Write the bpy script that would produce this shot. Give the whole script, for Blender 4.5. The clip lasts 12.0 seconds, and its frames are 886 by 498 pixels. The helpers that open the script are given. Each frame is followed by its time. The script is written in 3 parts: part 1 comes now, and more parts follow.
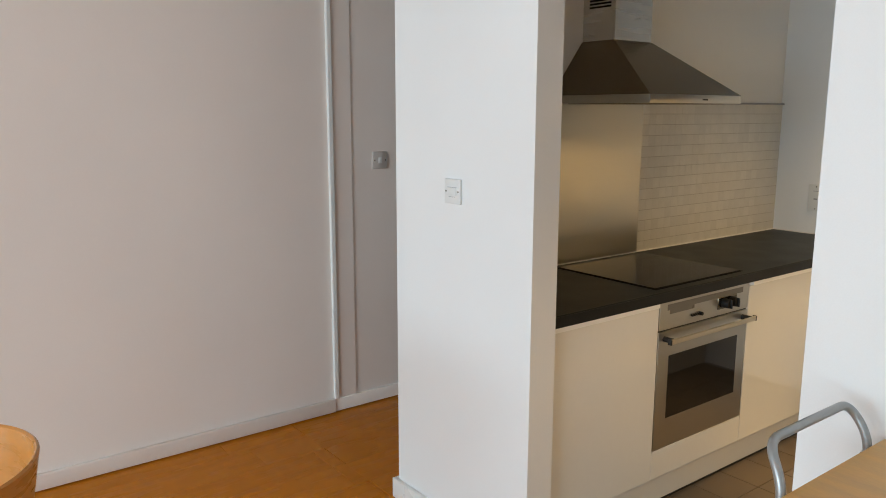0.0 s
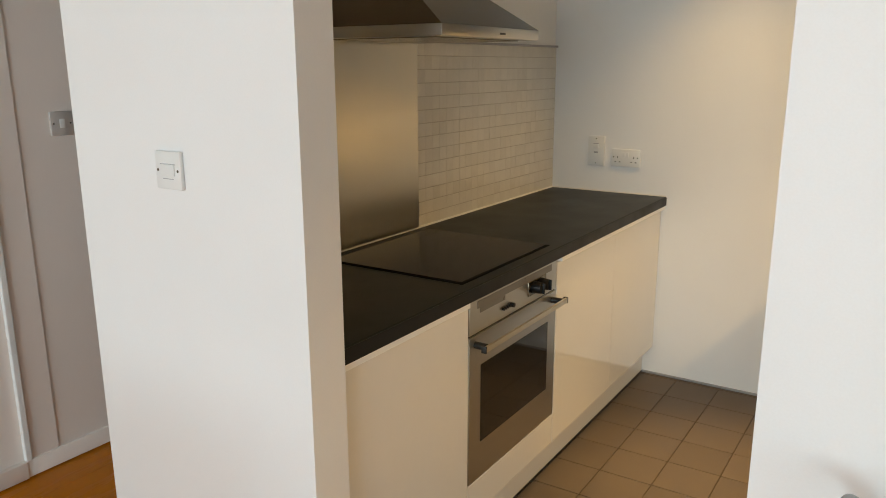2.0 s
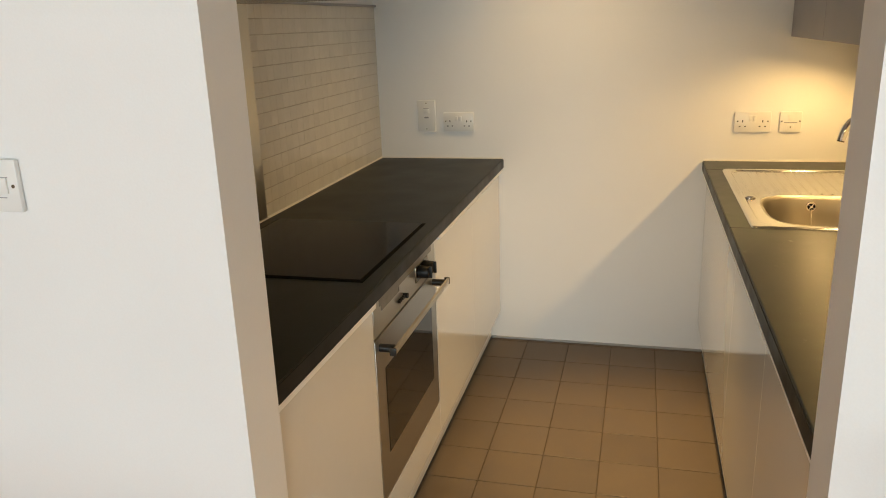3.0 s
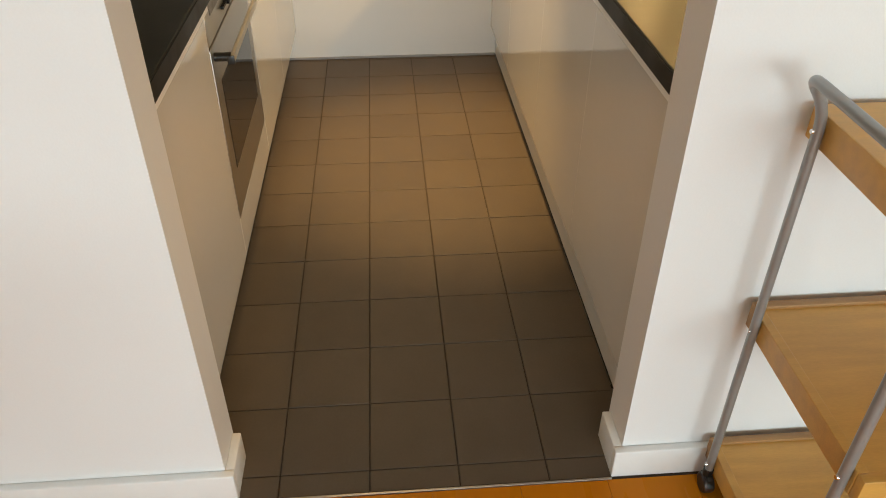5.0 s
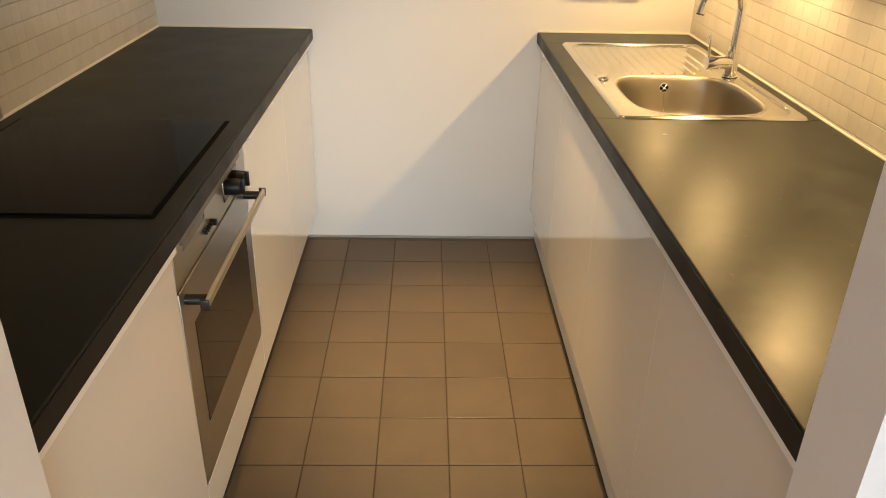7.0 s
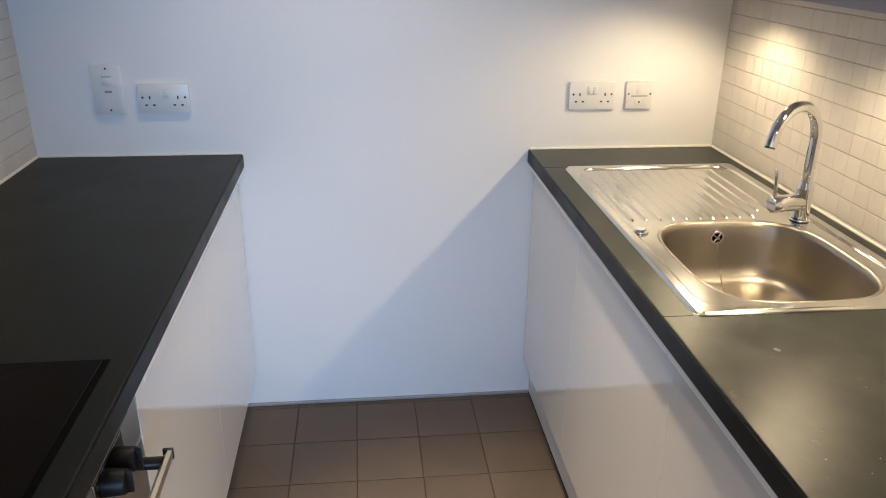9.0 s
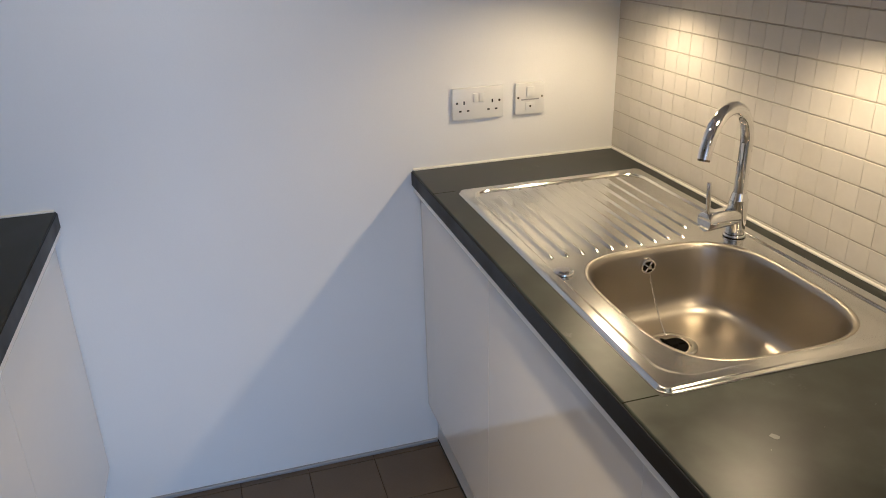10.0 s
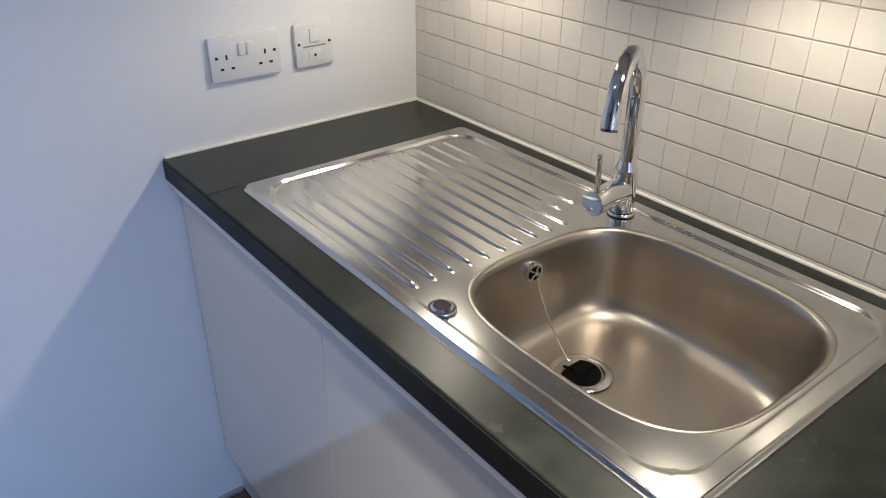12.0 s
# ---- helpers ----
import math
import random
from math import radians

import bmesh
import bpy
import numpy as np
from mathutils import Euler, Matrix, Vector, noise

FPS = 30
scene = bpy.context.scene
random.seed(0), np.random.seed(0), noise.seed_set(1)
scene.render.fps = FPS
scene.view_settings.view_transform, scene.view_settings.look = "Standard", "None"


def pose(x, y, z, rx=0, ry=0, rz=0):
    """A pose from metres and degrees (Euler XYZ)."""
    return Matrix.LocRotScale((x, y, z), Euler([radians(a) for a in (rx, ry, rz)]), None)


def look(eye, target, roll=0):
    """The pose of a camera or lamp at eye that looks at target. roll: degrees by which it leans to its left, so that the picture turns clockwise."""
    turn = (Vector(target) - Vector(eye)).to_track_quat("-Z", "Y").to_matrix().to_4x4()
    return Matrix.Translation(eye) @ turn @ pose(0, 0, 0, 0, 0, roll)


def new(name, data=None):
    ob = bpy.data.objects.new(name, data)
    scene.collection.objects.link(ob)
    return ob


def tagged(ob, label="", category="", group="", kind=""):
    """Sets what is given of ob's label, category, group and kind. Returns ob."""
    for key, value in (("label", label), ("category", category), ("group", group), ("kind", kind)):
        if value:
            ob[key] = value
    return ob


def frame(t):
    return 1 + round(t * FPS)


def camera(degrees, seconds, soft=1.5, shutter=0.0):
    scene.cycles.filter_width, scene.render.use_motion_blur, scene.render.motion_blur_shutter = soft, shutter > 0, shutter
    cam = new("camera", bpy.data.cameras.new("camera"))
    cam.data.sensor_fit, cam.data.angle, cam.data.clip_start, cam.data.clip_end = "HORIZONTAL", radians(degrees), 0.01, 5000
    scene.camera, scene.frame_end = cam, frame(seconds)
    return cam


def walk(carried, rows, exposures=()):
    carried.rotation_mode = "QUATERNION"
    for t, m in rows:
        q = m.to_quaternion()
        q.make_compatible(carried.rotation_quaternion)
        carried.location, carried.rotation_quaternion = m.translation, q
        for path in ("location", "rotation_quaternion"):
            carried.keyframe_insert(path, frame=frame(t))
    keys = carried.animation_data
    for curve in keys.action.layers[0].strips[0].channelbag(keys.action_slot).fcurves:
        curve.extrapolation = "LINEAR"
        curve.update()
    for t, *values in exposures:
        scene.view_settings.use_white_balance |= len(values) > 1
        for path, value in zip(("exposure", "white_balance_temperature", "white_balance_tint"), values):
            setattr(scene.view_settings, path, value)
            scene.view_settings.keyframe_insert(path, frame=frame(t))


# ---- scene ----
cam = camera(60.4, 12.0, soft=1.0)
PATH = [
    (0, (-0.046, 0.013, 1.563), (1.149, 1.577, 1.208), 0.1),
    (0.5, (0.157, 0.046, 1.546), (1.479, 1.498, 1.165), 0.7),
    (1, (0.325, 0.15, 1.541), (1.705, 1.536, 1.124), 0.7),
    (1.5, (0.402, 0.381, 1.532), (1.893, 1.638, 1.089), 0.1),
    (2, (0.484, 0.644, 1.517), (2.116, 1.701, 1.049), -0.2),
    (2.5, (0.597, 0.899, 1.518), (2.387, 1.657, 1.05), -0.5),
    (4.5, (0.519, 1.291, 1.46), (2.241, 1.157, 0.451), 0.4),
    (5, (0.503, 1.305, 1.424), (2.118, 1.175, 0.251), 0.2),
    (5.5, (0.52, 1.305, 1.416), (2.111, 1.186, 0.21), 0.6),
    (6, (0.652, 1.276, 1.431), (2.305, 1.178, 0.31), 1.2),
    (6.5, (0.854, 1.235, 1.455), (2.579, 1.177, 0.444), 1.2),
    (7, (1.019, 1.252, 1.482), (2.805, 1.203, 0.584), 1.2),
    (7.5, (1.197, 1.295, 1.52), (3.019, 1.235, 0.697), 0.9),
    (9.5, (1.967, 1.334, 1.532), (3.789, 1.018, 0.771), -0.5),
    (10, (2.153, 1.293, 1.526), (3.915, 0.777, 0.734), -1.6),
    (10.5, (2.301, 1.205, 1.507), (3.961, 0.464, 0.674), -2.3),
    (11, (2.429, 1.202, 1.495), (3.914, 0.214, 0.589), -2.4),
    (11.5, (2.552, 1.239, 1.48), (3.878, 0.086, 0.525), -1.2),
    (12, (2.681, 1.228, 1.466), (4.053, 0.147, 0.494), 0.4),
]
EXPOSURES = [(0.0, 0.36, 6200, 10), (2.5, 0.39, 6750, 10), (5.0, 0.43, 6950, 11), (6.0, 0.49, 7200, 11), (6.5, 0.64, 7800, 12), (7.0, 0.68, 6500, 13), (7.5, 0.80, 5100, 16), (9.3, 0.37, 4600, 15), (10.0, 0.09, 4600, 16), (10.5, -0.02, 4400, 17), (11.0, 0.0, 4150, 16), (11.5, -0.04, 4000, 16), (12.0, -0.06, 4000, 17)]
walk(cam, [(t, look(eye, target, roll)) for t, eye, target, roll in PATH], EXPOSURES)

# ---- world, large lights, exposure ----
world = bpy.data.worlds.new("sky")
scene.world = world
world.use_nodes = True
wn = world.node_tree.nodes
sky = wn.new("ShaderNodeTexSky")
sky.sky_type, sky.sun_disc = "NISHITA", False
sky.sun_elevation, sky.sun_rotation = radians(42), radians(120)
world.node_tree.links.new(sky.outputs[0], wn["Background"].inputs[0])
wn["Background"].inputs[1].default_value = 0.10

WARM = (1.0, 0.635, 0.245)
DAY_W, PUCK_W, POOL_W, FILL_W = 260.0, 8.4, 245.0, 30.0


def lamp(name, kind, m, energy, colour, **extra):
    data = bpy.data.lights.new(name, kind)
    data.energy, data.color = energy, colour
    if kind == "AREA":
        data.shape, data.size, data.size_y = "RECTANGLE", extra["size"], extra["size_y"]
    if kind == "SPOT":
        data.spot_size, data.spot_blend, data.shadow_soft_size = radians(extra["cone"]), extra["blend"], extra["soft"]
    ob = new(name, data)
    ob.matrix_world = m
    return ob


# daylight in the opening of the living-room window
lamp("window_daylight", "AREA", look((-5.95, 0.2, 1.5), (1.0, 0.2, 0.9)), DAY_W, (0.705, 0.90, 1.0), size=4.8, size_y=1.75)

# ---- materials ----
def material(name, colour, rough=0.5, metal=0.0, vary=0.08, scale=6.0, fine=120.0, bump=0.03, stretch=(1, 1, 1),
             coat=0.0, per_piece=0.0, rough_vary=0.08, second=None, second_at=(0.5, 0.7), spec=0.5, specks=None, speck_at=(0.62, 0.86), speck_scale=3.1, brushed=None):
    """A surface with two scales of variation in colour, gloss and relief."""
    m = bpy.data.materials.new(name)
    m.use_nodes = True
    nt = m.node_tree
    n, link = nt.nodes, nt.links.new
    bsdf = n["Principled BSDF"]
    bsdf.inputs["Metallic"].default_value = metal
    bsdf.inputs["Coat Weight"].default_value = coat
    bsdf.inputs["Coat Roughness"].default_value = 0.06
    bsdf.inputs["Specular IOR Level"].default_value = spec
    if brushed:
        way = n.new("ShaderNodeCombineXYZ")
        for k in range(3):
            way.inputs[k].default_value = brushed[k]
        link(way.outputs[0], bsdf.inputs["Tangent"])
        bsdf.inputs["Anisotropic"].default_value = 0.92
    coord = n.new("ShaderNodeTexCoord")
    mapping = n.new("ShaderNodeMapping")
    mapping.inputs["Scale"].default_value = stretch
    link(coord.outputs["Object"], mapping.inputs["Vector"])
    vec = mapping.outputs["Vector"]
    if per_piece:
        info = n.new("ShaderNodeObjectInfo")
        shift = n.new("ShaderNodeVectorMath")
        shift.operation = "MULTIPLY_ADD"
        comb = n.new("ShaderNodeCombineXYZ")
        for k in range(3):
            link(info.outputs["Random"], comb.inputs[k])
        shift.inputs[1].default_value = (37.0, 53.0, 71.0)
        link(comb.outputs[0], shift.inputs[0])
        link(vec, shift.inputs[2])
        vec = shift.outputs[0]
    coarse = n.new("ShaderNodeTexNoise")
    coarse.inputs["Scale"].default_value = scale
    coarse.inputs["Detail"].default_value = 5
    grain = n.new("ShaderNodeTexNoise")
    grain.inputs["Scale"].default_value = fine
    grain.inputs["Detail"].default_value = 3
    link(vec, coarse.inputs["Vector"])
    link(vec, grain.inputs["Vector"])
    # brightness about the base colour
    add = n.new("ShaderNodeMath")
    add.operation = "MULTIPLY_ADD"
    link(grain.outputs["Fac"], add.inputs[0])
    add.inputs[1].default_value = 0.4
    link(coarse.outputs["Fac"], add.inputs[2])
    rng = n.new("ShaderNodeMapRange")
    rng.inputs["From Min"].default_value, rng.inputs["From Max"].default_value = 0.45, 0.95
    rng.inputs["To Min"].default_value, rng.inputs["To Max"].default_value = 1 - vary, 1 + vary
    link(add.outputs[0], rng.inputs["Value"])
    value = rng.outputs[0]
    if per_piece:
        pr = n.new("ShaderNodeMapRange")
        pr.inputs["To Min"].default_value, pr.inputs["To Max"].default_value = 1 - per_piece, 1 + per_piece
        link(info.outputs["Random"], pr.inputs["Value"])
        mul = n.new("ShaderNodeMath")
        mul.operation = "MULTIPLY"
        link(value, mul.inputs[0])
        link(pr.outputs[0], mul.inputs[1])
        value = mul.outputs[0]
    tint = n.new("ShaderNodeVectorMath")
    tint.operation = "SCALE"
    tint.inputs[0].default_value = colour
    if second:
        ramp = n.new("ShaderNodeValToRGB")
        ramp.color_ramp.elements[0].position, ramp.color_ramp.elements[1].position = second_at
        ramp.color_ramp.elements[0].color, ramp.color_ramp.elements[1].color = (*colour, 1), (*second, 1)
        link(coarse.outputs["Fac"], ramp.inputs["Fac"])
        link(ramp.outputs["Color"], tint.inputs[0])
    if specks:
        # sparse pale marks, broken up by a finer pattern
        sp = n.new("ShaderNodeTexNoise")
        sp.inputs["Scale"].default_value = speck_scale
        sp.inputs["Detail"].default_value = 9
        sp.inputs["Roughness"].default_value = 0.72
        link(vec, sp.inputs["Vector"])
        sr = n.new("ShaderNodeMapRange")
        sr.inputs["From Min"].default_value, sr.inputs["From Max"].default_value = speck_at
        sr.inputs["To Min"].default_value, sr.inputs["To Max"].default_value = 0.0, 0.6
        link(sp.outputs["Fac"], sr.inputs["Value"])
        mixc = n.new("ShaderNodeMix")
        mixc.data_type = "RGBA"
        link(sr.outputs[0], mixc.inputs["Factor"])
        link(ramp.outputs["Color"], mixc.inputs["A"])
        mixc.inputs["B"].default_value = (*specks, 1)
        link(mixc.outputs["Result"], tint.inputs[0])
    link(value, tint.inputs["Scale"])
    link(tint.outputs["Vector"], bsdf.inputs["Base Color"])
    rr = n.new("ShaderNodeMapRange")
    rr.inputs["From Min"].default_value, rr.inputs["From Max"].default_value = 0.3, 0.7
    rr.inputs["To Min"].default_value, rr.inputs["To Max"].default_value = max(0.02, rough - rough_vary), min(1, rough + rough_vary)
    link(coarse.outputs["Fac"], rr.inputs["Value"])
    link(rr.outputs[0], bsdf.inputs["Roughness"])
    if bump:
        b = n.new("ShaderNodeBump")
        b.inputs["Strength"].default_value, b.inputs["Distance"].default_value = bump, 0.004
        link(grain.outputs["Fac"], b.inputs["Height"])
        link(b.outputs["Normal"], bsdf.inputs["Normal"])
    return m


def emitter(name, colour, strength):
    m = bpy.data.materials.new(name)
    m.use_nodes = True
    b = m.node_tree.nodes["Principled BSDF"]
    b.inputs["Base Color"].default_value = (0.8, 0.8, 0.8, 1)
    b.inputs["Emission Color"].default_value = (*colour, 1)
    b.inputs["Emission Strength"].default_value = strength
    return m


PAINT = material("white_wall_paint", (0.80, 0.80, 0.79), 0.55, vary=0.025, scale=1.6, fine=260, bump=0.05)
# white paint with the orange floor's pink bounce mixed into its colour
HALL_PAINT = material("bounce_tinted_white_paint", (0.83, 0.745, 0.685), 0.55, vary=0.025, scale=1.6, fine=260, bump=0.05)
CEIL = material("ceiling_paint", (0.82, 0.82, 0.81), 0.8, vary=0.02, scale=1.5, fine=200, bump=0.04)
TRIM = material("gloss_trim_paint", (0.80, 0.80, 0.78), 0.32, vary=0.02, scale=3, fine=90, bump=0.03)
UNIT = material("white_gloss_laminate", (0.78, 0.77, 0.74), 0.03, vary=0.015, scale=2, fine=40, bump=0.0, rough_vary=0.01, coat=0.6)
PLINTH = material("satin_white_plinth", (0.70, 0.69, 0.66), 0.3, vary=0.008, scale=4, fine=60, bump=0.0, rough_vary=0.008)
RAIL = material("pale_grip_rail_laminate", (0.86, 0.86, 0.84), 0.3, vary=0.008, scale=4, fine=60, bump=0.0, rough_vary=0.008)
CARCASS = material("grey_cabinet_board", (0.34, 0.33, 0.35), 0.45, vary=0.03, scale=4, fine=80, bump=0.01)
SLATE = material("dark_slate_laminate", (0.0175, 0.0178, 0.0135), 0.42, vary=0.12, scale=6, fine=70, bump=0.0, rough_vary=0.04,
                 second=(0.018, 0.021, 0.017), second_at=(0.35, 0.85), spec=0.15, specks=(0.07, 0.07, 0.06), speck_at=(0.70, 0.9), speck_scale=9.0)
# near-black carries the shade on the worktop's front face, turned from the lamps
EDGE = material("shaded_laminate_edge", (0.014, 0.014, 0.014), 0.42, vary=0.2, scale=10, fine=120, bump=0.0, spec=0.16)
SLATE_WORN = material("worn_slate_laminate", (0.0130, 0.0152, 0.0116), 0.36, vary=0.15, scale=16, fine=60, bump=0.0, rough_vary=0.035,
                      second=(0.028, 0.0342, 0.0270), second_at=(0.36, 0.74), spec=0.36, specks=(0.20, 0.205, 0.19), speck_at=(0.64, 0.80), speck_scale=13.0)
FLECK = material("pale_limescale", (0.17, 0.175, 0.16), 0.6, vary=0.3, scale=60, fine=300, bump=0.0)
STEEL = material("brushed_steel", (0.62, 0.61, 0.58), 0.27, 1.0, vary=0.015, scale=5, fine=70, bump=0.0, stretch=(0.6, 0.6, 8), rough_vary=0.02)
# yellowish tint puts the warm lamp-lit reflection into the steel's colour
SPLASH = material("brushed_splashback_steel", (0.53, 0.49, 0.41), 0.30, 1.0, vary=0.006, scale=4, fine=70, bump=0.0, stretch=(0.4, 1, 9), rough_vary=0.004, brushed=(1, 0, 0))
HOLE = material("dark_opening", (0.003, 0.003, 0.003), 0.9, vary=0.1, bump=0.0, spec=0.1)
STEEL_H = material("brushed_steel_horizontal", (0.50, 0.49, 0.46), 0.33, 1.0, vary=0.015, scale=5, fine=70, bump=0.0, stretch=(0.6, 1, 8), rough_vary=0.02)
SINK_STEEL = material("polished_deck_steel", (0.69, 0.685, 0.65), 0.15, 1.0, vary=0.006, scale=5, fine=40, bump=0.0, rough_vary=0.008)
# satin finish, with the bowl's dark reflections also put into its colour
BOWL_STEEL = material("satin_bowl_steel_shaded", (0.43, 0.40, 0.34), 0.34, 1.0, vary=0.006, scale=5, fine=40, bump=0.0, rough_vary=0.008)
# darker copy of STEEL: the hood's shade in its colour; small parts share it
SHADED_STEEL = material("shade_darkened_steel", (0.195, 0.168, 0.128), 0.25, 1.0, vary=0.02, scale=5, fine=70, bump=0.0, stretch=(0.6, 2, 4), rough_vary=0.02)
CHROME = material("polished_chrome", (0.82, 0.82, 0.82), 0.05, 1.0, vary=0.01, scale=20, fine=200, bump=0.0, rough_vary=0.02)
TUBE = material("grey_lacquered_tube", (0.33, 0.34, 0.34), 0.36, 0.5, vary=0.06, scale=30, fine=70, bump=0.0)
GLASS_BLACK = material("black_ceramic_glass", (0.011, 0.009, 0.007), 0.10, vary=0.05, scale=8, fine=60, bump=0.0, rough_vary=0.03, spec=0.05)
OVEN_GLASS = material("smoked_oven_glass", (0.014, 0.012, 0.010), 0.04, vary=0.05, scale=8, fine=60, bump=0.0, rough_vary=0.01, spec=0.45)
BLACK = material("black_plastic", (0.012, 0.012, 0.012), 0.35, vary=0.1, scale=20, fine=150, bump=0.02)
DISPLAY = material("grey_display_strip", (0.15, 0.14, 0.125), 0.35, vary=0.05, scale=30, fine=200, bump=0.0)
KNOB = material("black_knob_plastic", (0.006, 0.006, 0.006), 0.45, vary=0.1, scale=30, fine=200, bump=0.0, spec=0.3)
# bright cast of the lit doors put into the handle's metal colour
HANDLE = material("brushed_handle_with_reflection", (0.66, 0.61, 0.51), 0.38, 1.0, vary=0.01, scale=20, fine=200, bump=0.0, rough_vary=0.01)
SATIN = material("satin_metal_plate", (0.60, 0.56, 0.53), 0.45, 0.35, vary=0.01, scale=20, fine=100, bump=0.0, rough_vary=0.01)
PLASTIC = material("white_moulded_plastic", (0.74, 0.74, 0.72), 0.28, vary=0.005, scale=30, fine=200, bump=0.0, rough_vary=0.005)
PLASTIC_MARK = material("grey_moulded_mark", (0.30, 0.30, 0.31), 0.4, vary=0.05, scale=30, fine=200, bump=0.0)
WALL_TILE = material("cream_glazed_tile", (0.66, 0.635, 0.575), 0.16, vary=0.04, scale=14, fine=90, bump=0.012, per_piece=0.035, rough_vary=0.05)
GROUT = material("cream_grout", (0.44, 0.41, 0.345), 0.85, vary=0.12, scale=12, fine=180, bump=0.10)
FLOOR_TILE = material("brown_grey_quarry_tile", (0.096, 0.074, 0.053), 0.48, vary=0.12, scale=9, fine=170, bump=0.05, per_piece=0.07, rough_vary=0.06, spec=0.4)
FLOOR_GROUT = material("dark_floor_grout", (0.050, 0.034, 0.022), 0.9, vary=0.2, scale=14, fine=200, bump=0.12)
WOOD_FLOOR = material("orange_varnished_plank", (0.56, 0.19, 0.008), 0.27, vary=0.05, scale=3, fine=24, bump=0.006, stretch=(0.7, 5, 5),
                      per_piece=0.035, spec=0.12, second=(0.49, 0.160, 0.006), second_at=(0.40, 0.75))
PLY = material("warm_beech_ply", (0.60, 0.325, 0.080), 0.36, vary=0.13, scale=4, fine=70, bump=0.012, stretch=(9, 1.2, 9), per_piece=0.04)
PLY_EDGE = material("beech_edge", (0.36, 0.195, 0.075), 0.42, vary=0.14, scale=6, fine=90, bump=0.02, stretch=(8, 1, 14))
CHAIR_WOOD = material("honey_varnished_plywood", (0.50, 0.21, 0.04), 0.30, vary=0.12, scale=4, fine=60, bump=0.01, stretch=(2, 2, 10), coat=0.2)
SEAL = material("white_sealant", (0.74, 0.72, 0.66), 0.45, vary=0.06, scale=20, fine=150, bump=0.05)
LENS = emitter("warm_lamp_lens", WARM, 4.0)
PANE = bpy.data.materials.new("clear_window_glass")
PANE.use_nodes = True
_b = PANE.node_tree.nodes["Principled BSDF"]
_b.inputs["Transmission Weight"].default_value, _b.inputs["Roughness"].default_value = 1.0, 0.0

# ---- building helpers ----
def base_of(ob):
    p = Vector((0, 0, 0))
    while ob:
        p += ob.location
        ob = ob.parent
    return p


def finish(bm, material_, smooth=None):
    me = bpy.data.meshes.new("mesh")
    bmesh.ops.recalc_face_normals(bm, faces=bm.faces)
    if smooth is not None:
        widest = max(f.calc_area() for f in bm.faces)
        for f in bm.faces:
            f.smooth = len(f.verts) == 4 and not (len(bm.faces) < 80 and f.calc_area() > 0.3 * widest and smooth <= 30)
        for e in bm.edges:
            e.smooth = len(e.link_faces) == 2 and e.calc_face_angle(0) < radians(smooth)
    bm.to_mesh(me)
    bm.free()
    me.materials.append(material_)
    return me


def part(name, bm, material_, parent, label="", smooth=None):
    """One mesh, given in world metres, under a thing or a part."""
    bmesh.ops.translate(bm, verts=bm.verts, vec=-base_of(parent))
    ob = new(name, finish(bm, material_, smooth))
    ob.parent = parent
    if label:
        tagged(ob, label)
    return ob


def thing(name, at, label, category, group="", kind=""):
    ob = new(name)
    ob.location = at
    return tagged(ob, label, category, group, kind)


def solid(name, bm, material_, label="", category="", kind="", smooth=None):
    ob = new(name, finish(bm, material_, smooth))
    return tagged(ob, label, category, "", kind)


def box(x0, x1, y0, y1, z0, z1, bevel=0.0, segs=2, bm=None):
    bm = bm or bmesh.new()
    made = bmesh.ops.create_cube(bm, size=1.0)["verts"]
    for v in made:
        v.co = ((x0 + x1) / 2 + v.co.x * (x1 - x0), (y0 + y1) / 2 + v.co.y * (y1 - y0), (z0 + z1) / 2 + v.co.z * (z1 - z0))
    if bevel:
        edges = list({e for v in made for e in v.link_edges})
        bmesh.ops.bevel(bm, geom=edges, offset=bevel, segments=segs, profile=0.5, affect="EDGES", clamp_overlap=True)
    return bm


def cyl(p, q, r, r2=None, segs=24, bm=None, bevel=0.0):
    """A round bar from p to q."""
    bm = bm or bmesh.new()
    p, q = Vector(p), Vector(q)
    d = q - p
    made = bmesh.ops.create_cone(bm, cap_ends=True, segments=segs, radius1=r, radius2=r if r2 is None else r2, depth=d.length)["verts"]
    m = Matrix.Translation((p + q) / 2) @ d.to_track_quat("Z", "Y").to_matrix().to_4x4()
    if bevel:
        rim = [e for e in {e for v in made for e in v.link_edges} if abs(e.verts[0].co.z - e.verts[1].co.z) < 1e-6]
        made = list({v for f in bmesh.ops.bevel(bm, geom=rim, offset=bevel, segments=2, profile=0.5, affect="EDGES")["faces"] for v in f.verts} | {v for v in made if v.is_valid})
    bmesh.ops.transform(bm, matrix=m, verts=made)
    return bm


def tube(path, r, segs=14, bm=None):
    """A round tube swept along points, with closed ends."""
    bm = bm or bmesh.new()
    path = [Vector(p) for p in path]
    rings, side = [], None
    for i, p in enumerate(path):
        d = (path[min(i + 1, len(path) - 1)] - path[max(i - 1, 0)]).normalized()
        if side is None:
            side = d.orthogonal().normalized()
        side = (side - d * side.dot(d)).normalized()
        up = d.cross(side)
        rr = r[i] if isinstance(r, (list, tuple)) else r
        rings.append([bm.verts.new(p + (side * math.cos(a) + up * math.sin(a)) * rr) for a in (2 * math.pi * k / segs for k in range(segs))])
    for a, b in zip(rings, rings[1:]):
        for k in range(segs):
            bm.faces.new((a[k], a[(k + 1) % segs], b[(k + 1) % segs], b[k]))
    bm.faces.new(rings[0][::-1])
    bm.faces.new(rings[-1])
    return bm


